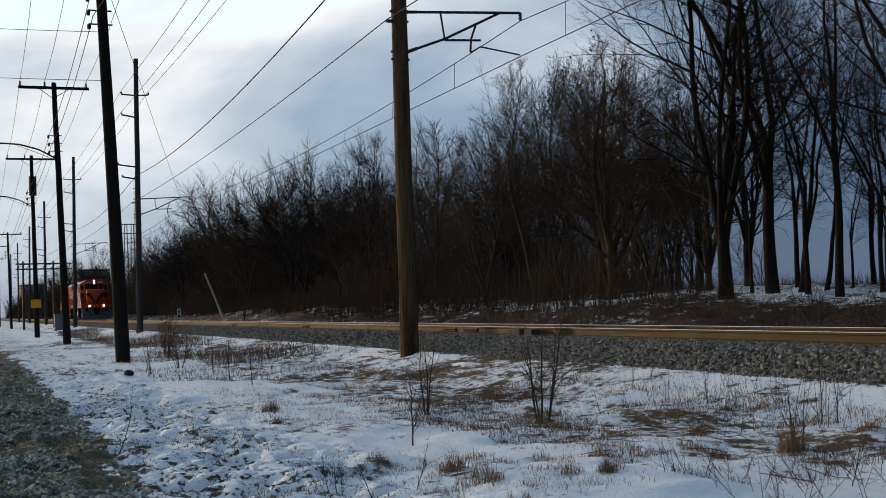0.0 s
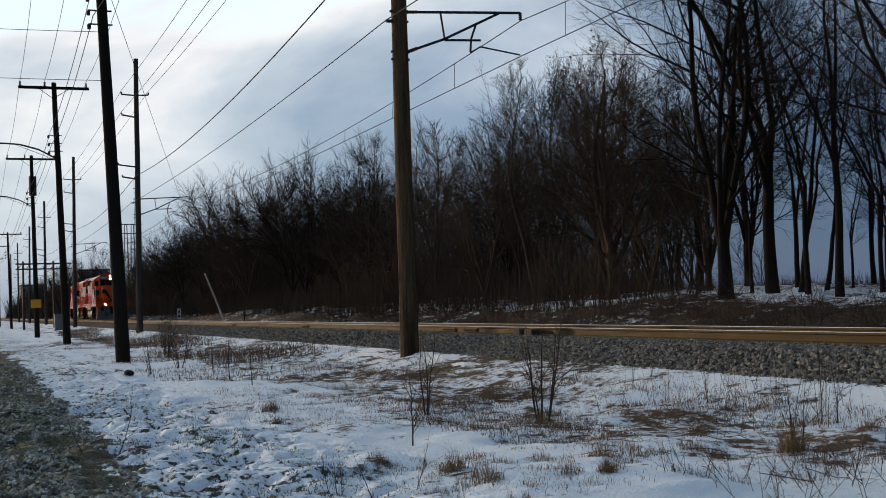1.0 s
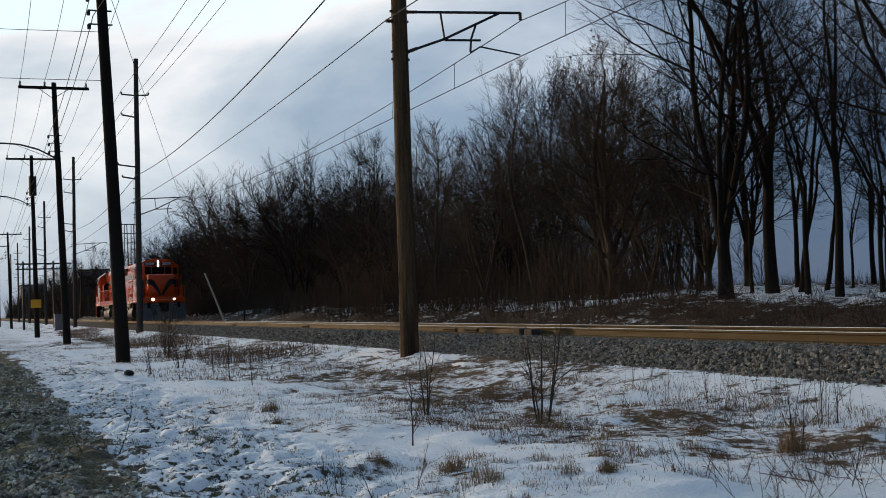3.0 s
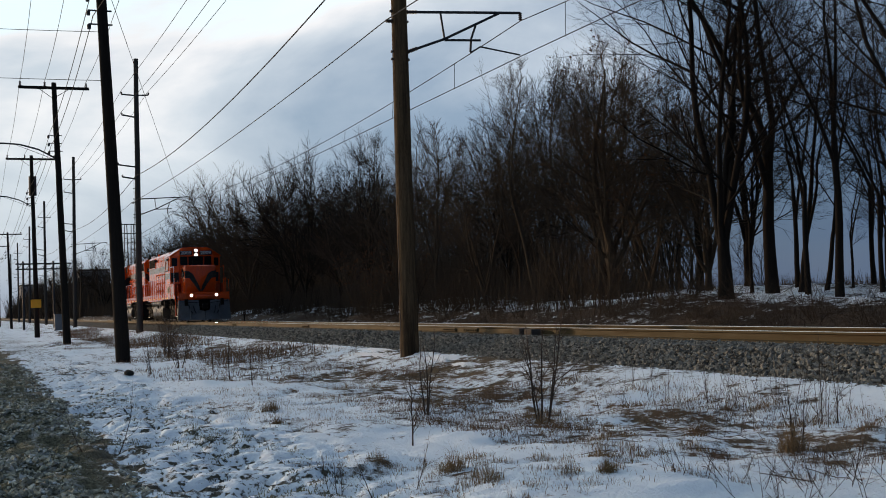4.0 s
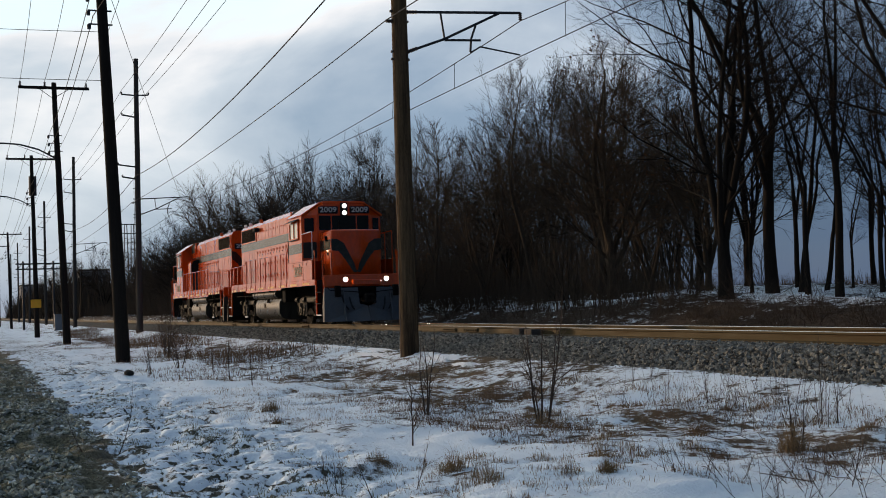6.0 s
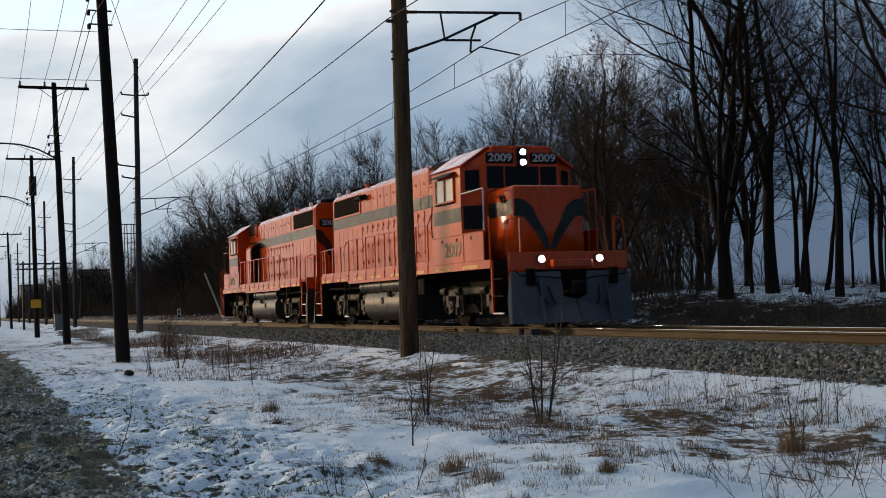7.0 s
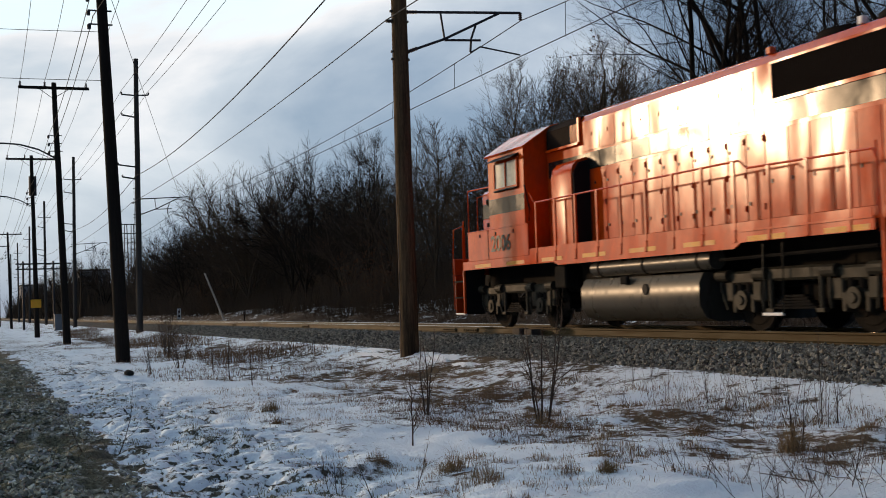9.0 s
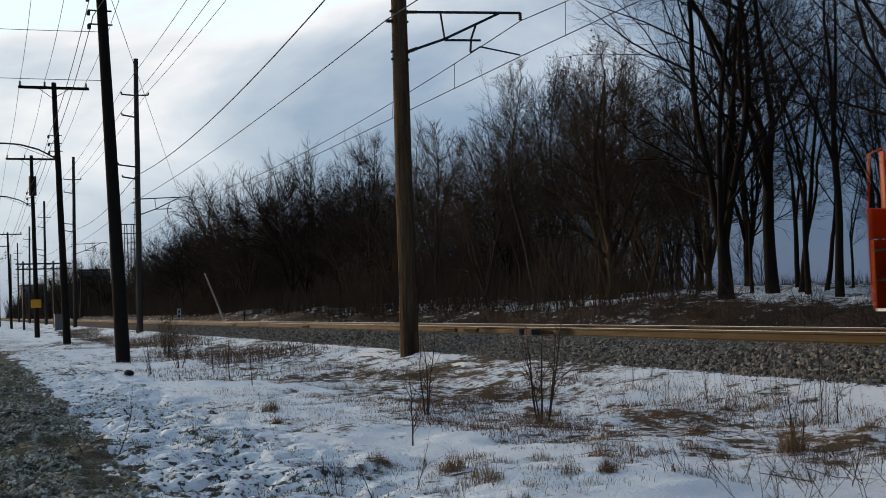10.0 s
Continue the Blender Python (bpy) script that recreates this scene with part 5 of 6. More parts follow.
def shoots(P, R, kids, lo, angle, ratio, thin, least, segs, rise, wander, room, taper, r):
    """Side branches along the outer part of each branch of P, and one at its end: they fork off at an angle, bend upwards and stay inside the crown."""
    n, k = P.shape[:2]
    length = np.linalg.norm(np.diff(P, axis=1), axis=2).sum(1)
    who = np.repeat(np.arange(n), kids)
    m = len(who)
    at = lo + (1 - lo) * (np.tile(np.arange(kids), n) + r.rand(m)) / kids
    at[kids - 1::kids] = 1.0
    j = np.minimum((at * (k - 1)).astype(int), k - 2)
    u = (at * (k - 1) - j)[:, None]
    root = P[who, j] * (1 - u) + P[who, j + 1] * u
    d = P[who, j + 1] - P[who, j]
    d /= np.linalg.norm(d, axis=1)[:, None]
    side = r.normal(0, 1, (m, 3))
    side -= d * (side * d).sum(1)[:, None]
    side /= np.linalg.norm(side, axis=1)[:, None]
    ang = np.radians(r.uniform(angle[0], angle[1], m))
    ang[at == 1.0] *= 0.35
    d = d * np.cos(ang)[:, None] + side * np.sin(ang)[:, None]
    ln = ratio * length[who] * (1.25 - 0.6 * at) * r.uniform(0.65, 1.2, m)
    ln = np.maximum(np.minimum(ln, room(root, d) * r.uniform(0.75, 1.05, m)), least * 42)
    here = R[who] * (1 - taper * at)
    rad = np.clip(here * thin * r.uniform(0.85, 1.15, m), least, np.maximum(here, least))
    out = [root]
    for _ in range(segs):
        d = d + r.normal(0, wander, d.shape) + (0, 0, rise)
        d /= np.linalg.norm(d, axis=1)[:, None]
        out.append(out[-1] + d * (ln / segs)[:, None])
    return np.stack(out, 1), rad


def tree(label, height, wide, low, rad, seed, bark, bole=2.0, forks=3, splay=0.22, lean=0.0, kids=(9, 8, 7), twigs=6, fine=0.0062, leaves=0.0, first=(32, 62), stout=0.64):
    """A bare tree: a bole that forks into rising leaders, limbs that fork three times more, and a rounded crown from low to height, wide metres in radius. lean: metres at the top."""
    th = empty("tree", label, "tree", "bare trees on the bank")
    r = np.random.RandomState(seed)
    mid, half = low + (height - low) * 0.47, (height - low) * 0.53
    tilted = ACROSS * lean / height

    def room(p, d):
        """How far a shoot from p along d may grow before it leaves the crown."""
        q = (p - tilted * p[:, 2:3] - (0, 0, mid)) / (wide, wide, half)
        e = d / (wide, wide, half)
        a, b, c = (e * e).sum(1), (q * e).sum(1), (q * q).sum(1) - 1
        return np.where(c < 0, (-b + np.sqrt(np.maximum(b * b - a * c, 0))) / a, 0.35)

    z = np.linspace(-0.35, bole, 7)
    sway = np.cumsum(r.normal(0, 0.02 * bole / 6 + 0.01, (7, 2)), 0)
    P0 = np.stack([sway[:, 0], sway[:, 1], z], -1) + tilted * z[:, None]
    parts_v, parts_f = tubes(P0[None], np.full(1, rad), 10, 0.32)
    foot = np.arange(len(parts_v)) < 20
    parts_v[foot] += (parts_v[foot] - np.append(P0[0][:2], 0) * (1, 1, 0)) * (0.22, 0.22, 0) * np.where(np.arange(20) < 10, 1, 0.3)[:, None]
    # leaders
    a = r.uniform(0, math.tau) + np.arange(forks) * math.tau / forks + r.uniform(-0.4, 0.4, forks)
    k = r.uniform(0.6, 1.0, forks)
    k[0] = 1.0
    i = np.minimum((k * 6).astype(int), 6)
    root = P0[i]
    out = splay * r.uniform(0.55, 1.2, forks) * (forks > 1)
    d = np.stack([np.cos(a) * out, np.sin(a) * out, np.ones(forks)], -1) + tilted
    d /= np.linalg.norm(d, axis=1)[:, None]
    ln = np.maximum(room(root + (0, 0, 0.8), d) * r.uniform(0.82, 1.0, forks), 1.0) + 0.5
    line = [root]
    for _ in range(9):
        d = d + r.normal(0, 0.085, d.shape) * (1, 1, 0.3) + (0, 0, 0.03)
        d /= np.linalg.norm(d, axis=1)[:, None]
        line.append(line[-1] + d * (ln / 9)[:, None])
    P1, R1 = np.stack(line, 1), rad * stout * r.uniform(0.75, 1.1, forks)
    v1, f1 = tubes(P1, R1, 7, 0.82)
    mesh_ob("trunk", np.concatenate([parts_v, v1]).tolist(), parts_f.tolist() + (f1 + len(parts_v)).tolist(), bark, th, smooth=True)
    start = min(0.5, max(0.08, (low - bole) / height + 0.10))
    P2, R2 = shoots(P1, R1, kids[0], start, first, 0.62, 0.5, fine * 2.2, 6, 0.055, 0.09, room, 0.82, r)
    P3, R3 = shoots(P2, R2, kids[1], 0.18, (24, 55), 0.55, 0.55, fine * 1.4, 4, 0.06, 0.11, room, 0.75, r)
    P4, R4 = shoots(P3, R3, kids[2], 0.12, (22, 50), 0.62, 0.62, fine, 1, 0.07, 0.08, room, 0.7, r)
    P5, R5 = shoots(P4, R4, twigs, 0.1, (20, 50), 0.62, 0.8, fine * 0.8, 1, 0.05, 0.10, room, 0.6, r)
    vs, fs, base = [], [], 0
    for P, R, sides in ((P2, R2, 5), (P3, R3, 3)):
        v, f = tubes(P, R, sides, 0.78)
        vs.append(v)
        fs += (f + base).tolist()
        base += len(v)
    for P, R in ((P4, R4), (P5, np.minimum(R5, fine))):
        way = P[:, 1] - P[:, 0]
        v, f = spikes(P[:, 0], way, np.linalg.norm(way, axis=1), R)
        vs.append(v)
        fs += (f + base).tolist()
        base += len(v)
    mesh_ob("crown", np.concatenate(vs).tolist(), fs, bark, th)
    if leaves:
        lv, lf = leaf_faces(P5[:, 1].tolist(), random.Random(seed), leaves, 0.055)
        mesh_ob("foliage", lv, lf, LEAF, th, "brown dead leaves still clinging to twigs")
    return th


def shrub(label, stems, height, rad, seed, bark, leaves=0.0):
    th = empty("shrub", label, "shrub", "brushwood on the bank")
    w = Wood(seed)
    for k in range(stems):
        a, sp = w.r.uniform(0, math.tau), w.r.uniform(0.1, 0.6)
        w.grow(Vector((math.cos(a), math.sin(a), 0)) * w.r.uniform(0.05, 0.7) + Vector((0, 0, -0.1)), Vector((math.cos(a) * sp, math.sin(a) * sp, 1)), height * w.r.uniform(0.6, 1.0), rad, 0, BRUSH)
    mesh_ob("brushwood", w.v[0] + w.v[1], w.f[0] + [tuple(i + len(w.v[0]) for i in f) for f in w.f[1]], bark, th, smooth=True)
    if leaves:
        v, f = leaf_faces(w.tips, w.r, leaves, 0.05)
        mesh_ob("foliage", v, f, LEAF, th, "rust-brown dead leaves")
    return th


def plant(th, x, y, turn=0.0, scale=1.0):
    th.location = (x, y, float(land(x, y)))
    th.rotation_euler = (0, 0, radians(turn))
    th.scale = (scale,) * 3
    return th


def again(th, x, y, turn, scale, wide=1.0):
    ob = copy_thing(th, pose(x, y, float(land(x, y)), 0, 0, turn))
    ob.scale = (scale * wide, scale * wide, scale)
    return ob


WOODS = "tall bare deciduous tree with dark bark in the woods"
# the large trees at the open end of the woods
plant(tree("large bare tree forking low into many rising limbs", 16.0, 4.6, 1.8, 0.25, 11, BARK, bole=1.8, forks=5, splay=0.21, kids=(9, 7, 6), twigs=3, stout=0.5, fine=0.0052, first=(40, 74)), -31.4, 8.2)
tall = plant(tree("tall bare tree with a dark forked trunk", 16.0, 3.6, 3.2, 0.20, 12, BARK, bole=4.6, forks=3, splay=0.22, kids=(9, 7, 6), twigs=3, fine=0.0052, first=(42, 76)), -31.2, 9.7)
open_ = plant(tree("bare tree with a straight dark trunk and open crown", 12.5, 3.0, 3.0, 0.125, 13, BARK, bole=4.6, forks=3, splay=0.26, kids=(9, 7, 6), twigs=3, fine=0.0052, first=(42, 78)), -28.3, 9.8)
plant(tree("bare tree with long spreading lower limbs", 13.0, 4.9, 2.2, 0.19, 14, BARK, bole=2.4, forks=5, splay=0.42, kids=(8, 7, 6), twigs=3, first=(40, 75), fine=0.0052), -22.6, 9.0)
slim = plant(tree("slim bare tree with thin ascending branches", 9.8, 1.9, 2.2, 0.09, 15, BARK, bole=3.2, forks=2, splay=0.2, kids=(9, 6, 5), twigs=3, fine=0.0052, first=(40, 76), lean=0.3), -29.8, 9.9)
plant(tree("slim leaning bare tree with thin branches", 9.5, 1.6, 2.6, 0.09, 16, BARK, bole=3.4, forks=2, splay=0.16, kids=(7, 6, 5), twigs=3, fine=0.0052, lean=1.5), -31.0, 10.6)
plant(tree("slim leaning bare tree with thin branches", 8.5, 1.5, 2.0, 0.08, 17, BARK, bole=2.6, forks=2, splay=0.16, kids=(7, 6, 5), twigs=3, fine=0.0052, lean=1.1), -30.6, 11.2)
# the broad oak and the leaning sapling
oak = plant(tree("broad bare oak with low limbs and a few brown leaves", 9.9, 3.9, 0.4, 0.21, 18, BARK_GREY, bole=1.6, forks=5, splay=0.42, kids=(10, 8, 7), twigs=3, leaves=0.03, first=(40, 78)), -41.1, 9.6)
plant(tree("slender leaning bare tree with feathery twigs", 9.9, 1.5, 3.6, 0.085, 19, BARK_GREY, bole=4.6, forks=2, splay=0.12, kids=(9, 6, 5), twigs=5, lean=-1.7, fine=0.0055, first=(22, 45)), -44.2, 8.0)
# woodland trees with rounded crowns
woods = [plant(tree(WOODS, 10.0, 3.2, 0.8, 0.15, 21, BARK, bole=1.6, forks=5, splay=0.30, kids=(8, 7, 5), twigs=3, fine=0.0085), -69.3, 9.2),
         plant(tree(WOODS, 10.0, 2.8, 1.0, 0.13, 22, BARK_GREY, bole=2.2, forks=4, splay=0.28, kids=(9, 7, 5), twigs=3, fine=0.0085), -59.3, 9.5, 0, 0.92),
         plant(tree("bare woodland tree with a few brown leaves clinging on", 10.0, 3.4, 0.5, 0.15, 23, BARK_GREY, bole=1.2, forks=5, splay=0.36, kids=(8, 7, 5), twigs=3, fine=0.0085, leaves=0.03, first=(36, 70)), -51.4, 8.8, 0, 0.78)]
far_woods = [plant(tree(WOODS, 12.0, 4.6, 0.5, 0.18, 24, BARK_GREY, bole=1.2, forks=6, splay=0.40, kids=(7, 6, 4), twigs=3, fine=0.016), -103.0, 9.0, 0, 1.04),
             plant(tree(WOODS, 12.0, 4.2, 0.6, 0.16, 25, BARK, bole=1.4, forks=5, splay=0.36, kids=(7, 6, 4), twigs=3, fine=0.016), -88.0, 10.0, 0, 0.90)]
shrubs = [shrub("leafless brushwood thicket at the edge of the woods", 6, 3.0, 0.024, 21, BARK_GREY), shrub("leafless brushwood thicket at the edge of the woods", 5, 2.4, 0.022, 23, BARK),
          shrub("brushwood with dry rust-brown leaves", 6, 2.6, 0.022, 22, BARK_GREY, 0.22)]
plant(shrubs[0], -33.0, 5.6, 0, 0.8)
plant(shrubs[1], -38.5, 6.4, 0, 0.9)
plant(shrubs[2], -60.5, 6.2, 70, 1.25)
rw = random.Random(77)
# thinner trees behind the open end
for th, x, y, s in ((slim, -28.3, 11.3, 0.86), (open_, -32.5, 15.5, 0.85), (slim, -26.2, 12.4, 0.9), (slim, -35.4, 17.0, 1.1), (open_, -27.2, 16.0, 0.9), (tall, -38.2, 11.6, 0.72), (oak, -36.6, 11.0, 0.74), (slim, -33.6, 12.4, 1.0), (slim, -24.6, 10.6, 0.8), (slim, -29.4, 12.6, 0.75), (slim, -27.6, 13.6, 0.9), (slim, -26.1, 10.5, 0.66),
                    (slim, -30.2, 14.0, 0.85), (slim, -25.3, 12.2, 0.7), (slim, -28.9, 15.2, 0.95), (slim, -33.0, 10.2, 0.7),
                    (slim, -30.4, 12.0, 0.52), (slim, -28.9, 12.0, 0.55), (slim, -27.4, 11.4, 0.5), (slim, -29.8, 15.0, 0.6), (slim, -26.6, 13.0, 0.56), (slim, -31.6, 14.6, 0.62)):
    again(th, x, y, rw.uniform(0, 360), s)
# the rest of the front row
for th, x, y, s in ((woods[1], -54.7, 14.0, 1.14), (woods[0], -58.2, 13.0, 0.94), (woods[1], -45.5, 11.5, 0.98), (woods[0], -48.6, 13.5, 1.06), (woods[2], -64.0, 9.0, 0.84), (woods[2], -75.5, 9.6, 0.80), (woods[0], -38.0, 13.5, 1.05),
                    (far_woods[1], -96.0, 11.0, 0.92), (far_woods[0], -112.0, 9.5, 0.95), (far_woods[1], -124.0, 9.0, 0.86), (far_woods[0], -147.0, 9.0, 0.84), (far_woods[1], -80.5, 10.5, 0.68), (far_woods[1], -135.0, 8.6, 0.8)):
    again(th, x, y, rw.uniform(0, 360), s)
# deeper rows, in step with the height of the front row
TALL_AT = ([-230, -147, -103, -88, -78, -69, -59, -41, -34], [9.5, 9.6, 11.5, 9.8, 8.0, 8.8, 8.2, 8.8, 9.5])
for i in range(36):
    k = (i + 0.5) / 36
    x = -42 - 165 * k ** 1.25 + rw.uniform(-2, 2)
    y = rw.choice((11.5, 13, 15, 18, 22)) + rw.uniform(-1.0, 1.2)
    x = min(x, -1.56 * (y + 12.9) - rw.uniform(0.5, 4))
    near_ = x > -72
    tall_ = float(np.interp(x, *TALL_AT)) * rw.uniform(0.82, 1.02)
    again(rw.choice(woods if near_ else far_woods), x, y, rw.uniform(0, 360), tall_ / (10.0 if near_ else 12.0))
# low brambles over the slope of the bank
LOW = stem_kind(levels=2, segs=[3, 2, 1], sides=[3, 3, 3], kids=[6, 4], angle=[(25, 65), (25, 60)], ratio=[0.55, 0.5], wander=[0.3, 0.3, 0.2], least=0.004, lift=[-0.02, 0.03, 0.0], thin=[0.6, 0.6])
LOW["from"] = [0.15, 0.1]


def bramble(seed, stems, tall):
    th = empty("bramble", "low leafless bramble on the bank", "bramble", "low brambles on the bank")
    w = Wood(seed)
    for _ in range(stems):
        a, q = w.r.uniform(0, math.tau), w.r.uniform(0.2, 1.1)
        w.grow(Vector((math.cos(a), math.sin(a), 0)) * w.r.uniform(0.0, 0.5) + Vector((0, 0, -0.05)), Vector((math.cos(a) * q, math.sin(a) * q, 1)), tall * w.r.uniform(0.5, 1.0), 0.009, 0, LOW)
    mesh_ob("brushwood", w.v[0] + w.v[1], w.f[0] + [tuple(i + len(w.v[0]) for i in f) for f in w.f[1]], BARK_GREY, th)
    return th


brambles = [bramble(81, 14, 0.9), bramble(82, 10, 1.2)]
plant(brambles[0], -27.0, 5.0)
plant(brambles[1], -31.0, 5.4)
for i in range(85):
    x = -19 - 48 * rw.random() ** 1.2
    again(brambles[i % 2], x, rw.uniform(3.9, 7.0 if x > -32 else 9.0), rw.uniform(0, 360), rw.uniform(0.5, 1.1))
# brushwood along the foot of the bank
for i in range(18):
    k = i / 18
    x = -31 - 110 * k ** 1.25 + rw.uniform(-1.5, 1.5)
    y = 5.4 + rw.expovariate(0.35)
    again(shrubs[rw.choice((0, 1, 1, 0, 2))], x, min(y, 15), rw.uniform(0, 360), rw.uniform(0.6, 1.25))


def thicket(x_from, x_to, y_from, y_to, count, tall, seed, label, wide=0.05, rise=0.0):
    """Dense undergrowth and far stems deep in the woods: thin tapered three-sided stems, too many to count."""
    r = np.random.RandomState(seed)
    x, y = r.uniform(x_from, x_to, count), r.uniform(y_from, y_to, count)
    keep = (x < -(1.55 + 0.9 * r.rand(count) ** 2) * (y + 12.9)) | (rise > 0)
    x, y = x[keep], y[keep]
    count = len(x)
    z = land(x, y) - 0.1
    h = r.uniform(0.35, 1.0, count) * tall * (0.7 + 0.6 * vnoise(x * 0.12, y * 0.12, 2))
    w = wide * r.uniform(0.4, 1.2, count)
    a = r.uniform(0, math.tau, (count, 1)) + np.array([0, 2.1, 4.2])
    ring = np.stack([x[:, None] + w[:, None] * np.cos(a), y[:, None] + w[:, None] * np.sin(a), np.repeat(z[:, None], 3, 1)], -1)
    lean = r.normal(0, 0.22, (count, 2)) * h[:, None]
    tip = np.stack([x + lean[:, 0], y + lean[:, 1], z + h], -1)[:, None]
    v = np.concatenate([ring, tip], 1).reshape(-1, 3)
    f = (np.array([(0, 1, 3), (1, 2, 3), (2, 0, 3)])[None] + (np.arange(count) * 4)[:, None, None]).reshape(-1, 3)
    return tagged(mesh_ob("undergrowth", v.tolist(), f.tolist(), BARK_GREY), label, "undergrowth", kind="stuff")


thicket(-230, -33, 6.2, 12, 16000, 2.2, 41, "dense dark leafless undergrowth on the wooded bank", 0.02)
thicket(-300, -38, 12, 34, 16000, 7.0, 42, "dense dark leafless stems deep in the woods", 0.05)
thicket(-700, -230, 5, 40, 9000, 11, 43, "far woods beside the track, bare and dark", 0.22)
thicket(-900, 200, 260, 330, 14000, 8, 44, "far line of bare woods on the horizon", 0.2, 1)


def canopy(x_from, x_to, y_from, y_to, count, seed, low, high, long, rad, label):
    """The tangle of twigs of the crowns deep in the woods, too many to count."""
    r = np.random.RandomState(seed)
    x, y = -np.exp(r.uniform(math.log(-x_to), math.log(-x_from), count)), r.uniform(y_from, y_to, count)
    keep = x < -(1.52 + 0.35 * r.rand(count)) * (y + 12.9)
    x, y = x[keep], y[keep]
    n = len(x)
    z = land(x, y) + low + (high * np.interp(-x, [60, 90], [1.0, 1.35]) - low) * r.rand(n) * (0.75 + 0.5 * vnoise(x * 0.25, y * 0.25, 1))
    v, f = spikes(np.stack([x, y, z], -1), r.normal(0, 1, (n, 3)) + (0, 0, 0.8), long * r.uniform(0.5, 1.4, n) * np.clip(-x / 60, 1, 2), rad * np.clip(-x / 60, 1, 2.5))
    return tagged(mesh_ob("undergrowth", v.tolist(), f.tolist(), BARK_GREY), label, "undergrowth", kind="stuff")


canopy(-260, -42, 12, 30, 50000, 46, 0.5, 6.6, 1.1, 0.012, "tangled leafless twigs deep in the woods")


# ---- grass, weeds and litter ----
STRAW = mat("dry_straw_grass", (0.21, 0.14, 0.07), rough=0.9, vary=0.35, scale=2.5, fine=30, coords="World", second=(0.10, 0.06, 0.03), second_amount=0.6, second_scale=3)
RUSSET = mat("russet_dead_grass", (0.16, 0.10, 0.058), rough=0.9, vary=0.35, scale=2.5, fine=30, coords="World", second=(0.07, 0.04, 0.025), second_amount=0.6, second_scale=3)
FROSTY = mat("frosted_verge_grass", (0.17, 0.168, 0.10), rough=0.9, vary=0.45, scale=3, fine=40, coords="World", second=(0.42, 0.43, 0.42), second_amount=0.7, second_scale=7)
WEED = mat("dark_weed_stem", (0.055, 0.038, 0.028), rough=0.9, vary=0.4, scale=4, fine=40)


def blades(x, y, h, w, bend, r):
    """Bent grass blades as tapered strips of three faces."""
    n = len(x)
    z = land(x, y) - 0.01
    a, t = r.uniform(0, math.tau, n), r.uniform(0, math.tau, n)
    side = np.stack([np.cos(a), np.sin(a), np.zeros(n)], -1) * (w / 2)[:, None]
    root = np.stack([x, y, z], -1)
    out = np.stack([np.cos(t), np.sin(t), np.zeros(n)], -1) * (h * bend)[:, None]
    up = np.array([0, 0, 1.0])
    mid = root + out * 0.30 + up * (h * 0.6)[:, None]
    tip = root + out + up * (h * np.sqrt(np.clip(1 - bend ** 2, 0.1, 1)))[:, None]
    v = np.stack([root - side, root + side, mid + side * 0.8, mid - side * 0.8, tip], 1).reshape(-1, 3)
    k = (np.arange(n) * 5)[:, None]
    f = [tuple(q) for q in (np.array([[0, 1, 2, 3]]) + k).tolist()] + [tuple(q) for q in (np.array([[3, 2, 4]]) + k).tolist()]
    return v.tolist(), f


def tuft(x, y, rx, ry, count, tall, material, seed, label, bend=0.45, width=0.007):
    r = np.random.RandomState(seed)
    d, a = np.sqrt(r.rand(count)) ** 1.2, r.uniform(0, math.tau, count)
    px, py = x + rx * d * np.cos(a), y + ry * d * np.sin(a)
    h = tall * r.uniform(0.2, 1.0, count) ** 1.3 * (1.25 - 0.8 * d)
    gap = vnoise(px * 5 + seed, py * 5, 1) > 0.34
    px, py, h, d = px[gap], py[gap], h[gap], d[gap]
    count = len(px)
    v, f = blades(px, py, h, width * r.uniform(0.6, 1.3, count), np.clip(r.normal(bend, 0.3, count), 0.02, 0.97), r)
    return tagged(mesh_ob("grass_tuft", v, f, material), label, "grass", "dead grass tufts", "stuff")


def scatter(name, x0, x1, y0, y1, count, tall, material, seed, label, bend=0.5, width=0.006, patch=0.0, freq=0.5):
    """Grass over a stretch, thicker where the ground's own noise makes it so."""
    r = np.random.RandomState(seed)
    x, y = r.uniform(x0, x1, count * 3), r.uniform(y0, y1, count * 3)
    p = vnoise(x * freq, y * freq * 1.6, 2) * 0.7 + vnoise(x * freq * 3.7, y * freq * 3.7, 0) * 0.3
    keep = p > patch
    x, y = x[keep][:count], y[keep][:count]
    n = len(x)
    v, f = blades(x, y, tall * r.uniform(0.3, 1.0, n), width * r.uniform(0.6, 1.3, n), np.clip(r.normal(bend, 0.25, n), 0.02, 0.97), r)
    return tagged(mesh_ob(name, v, f, material), label, "grass", kind="stuff")


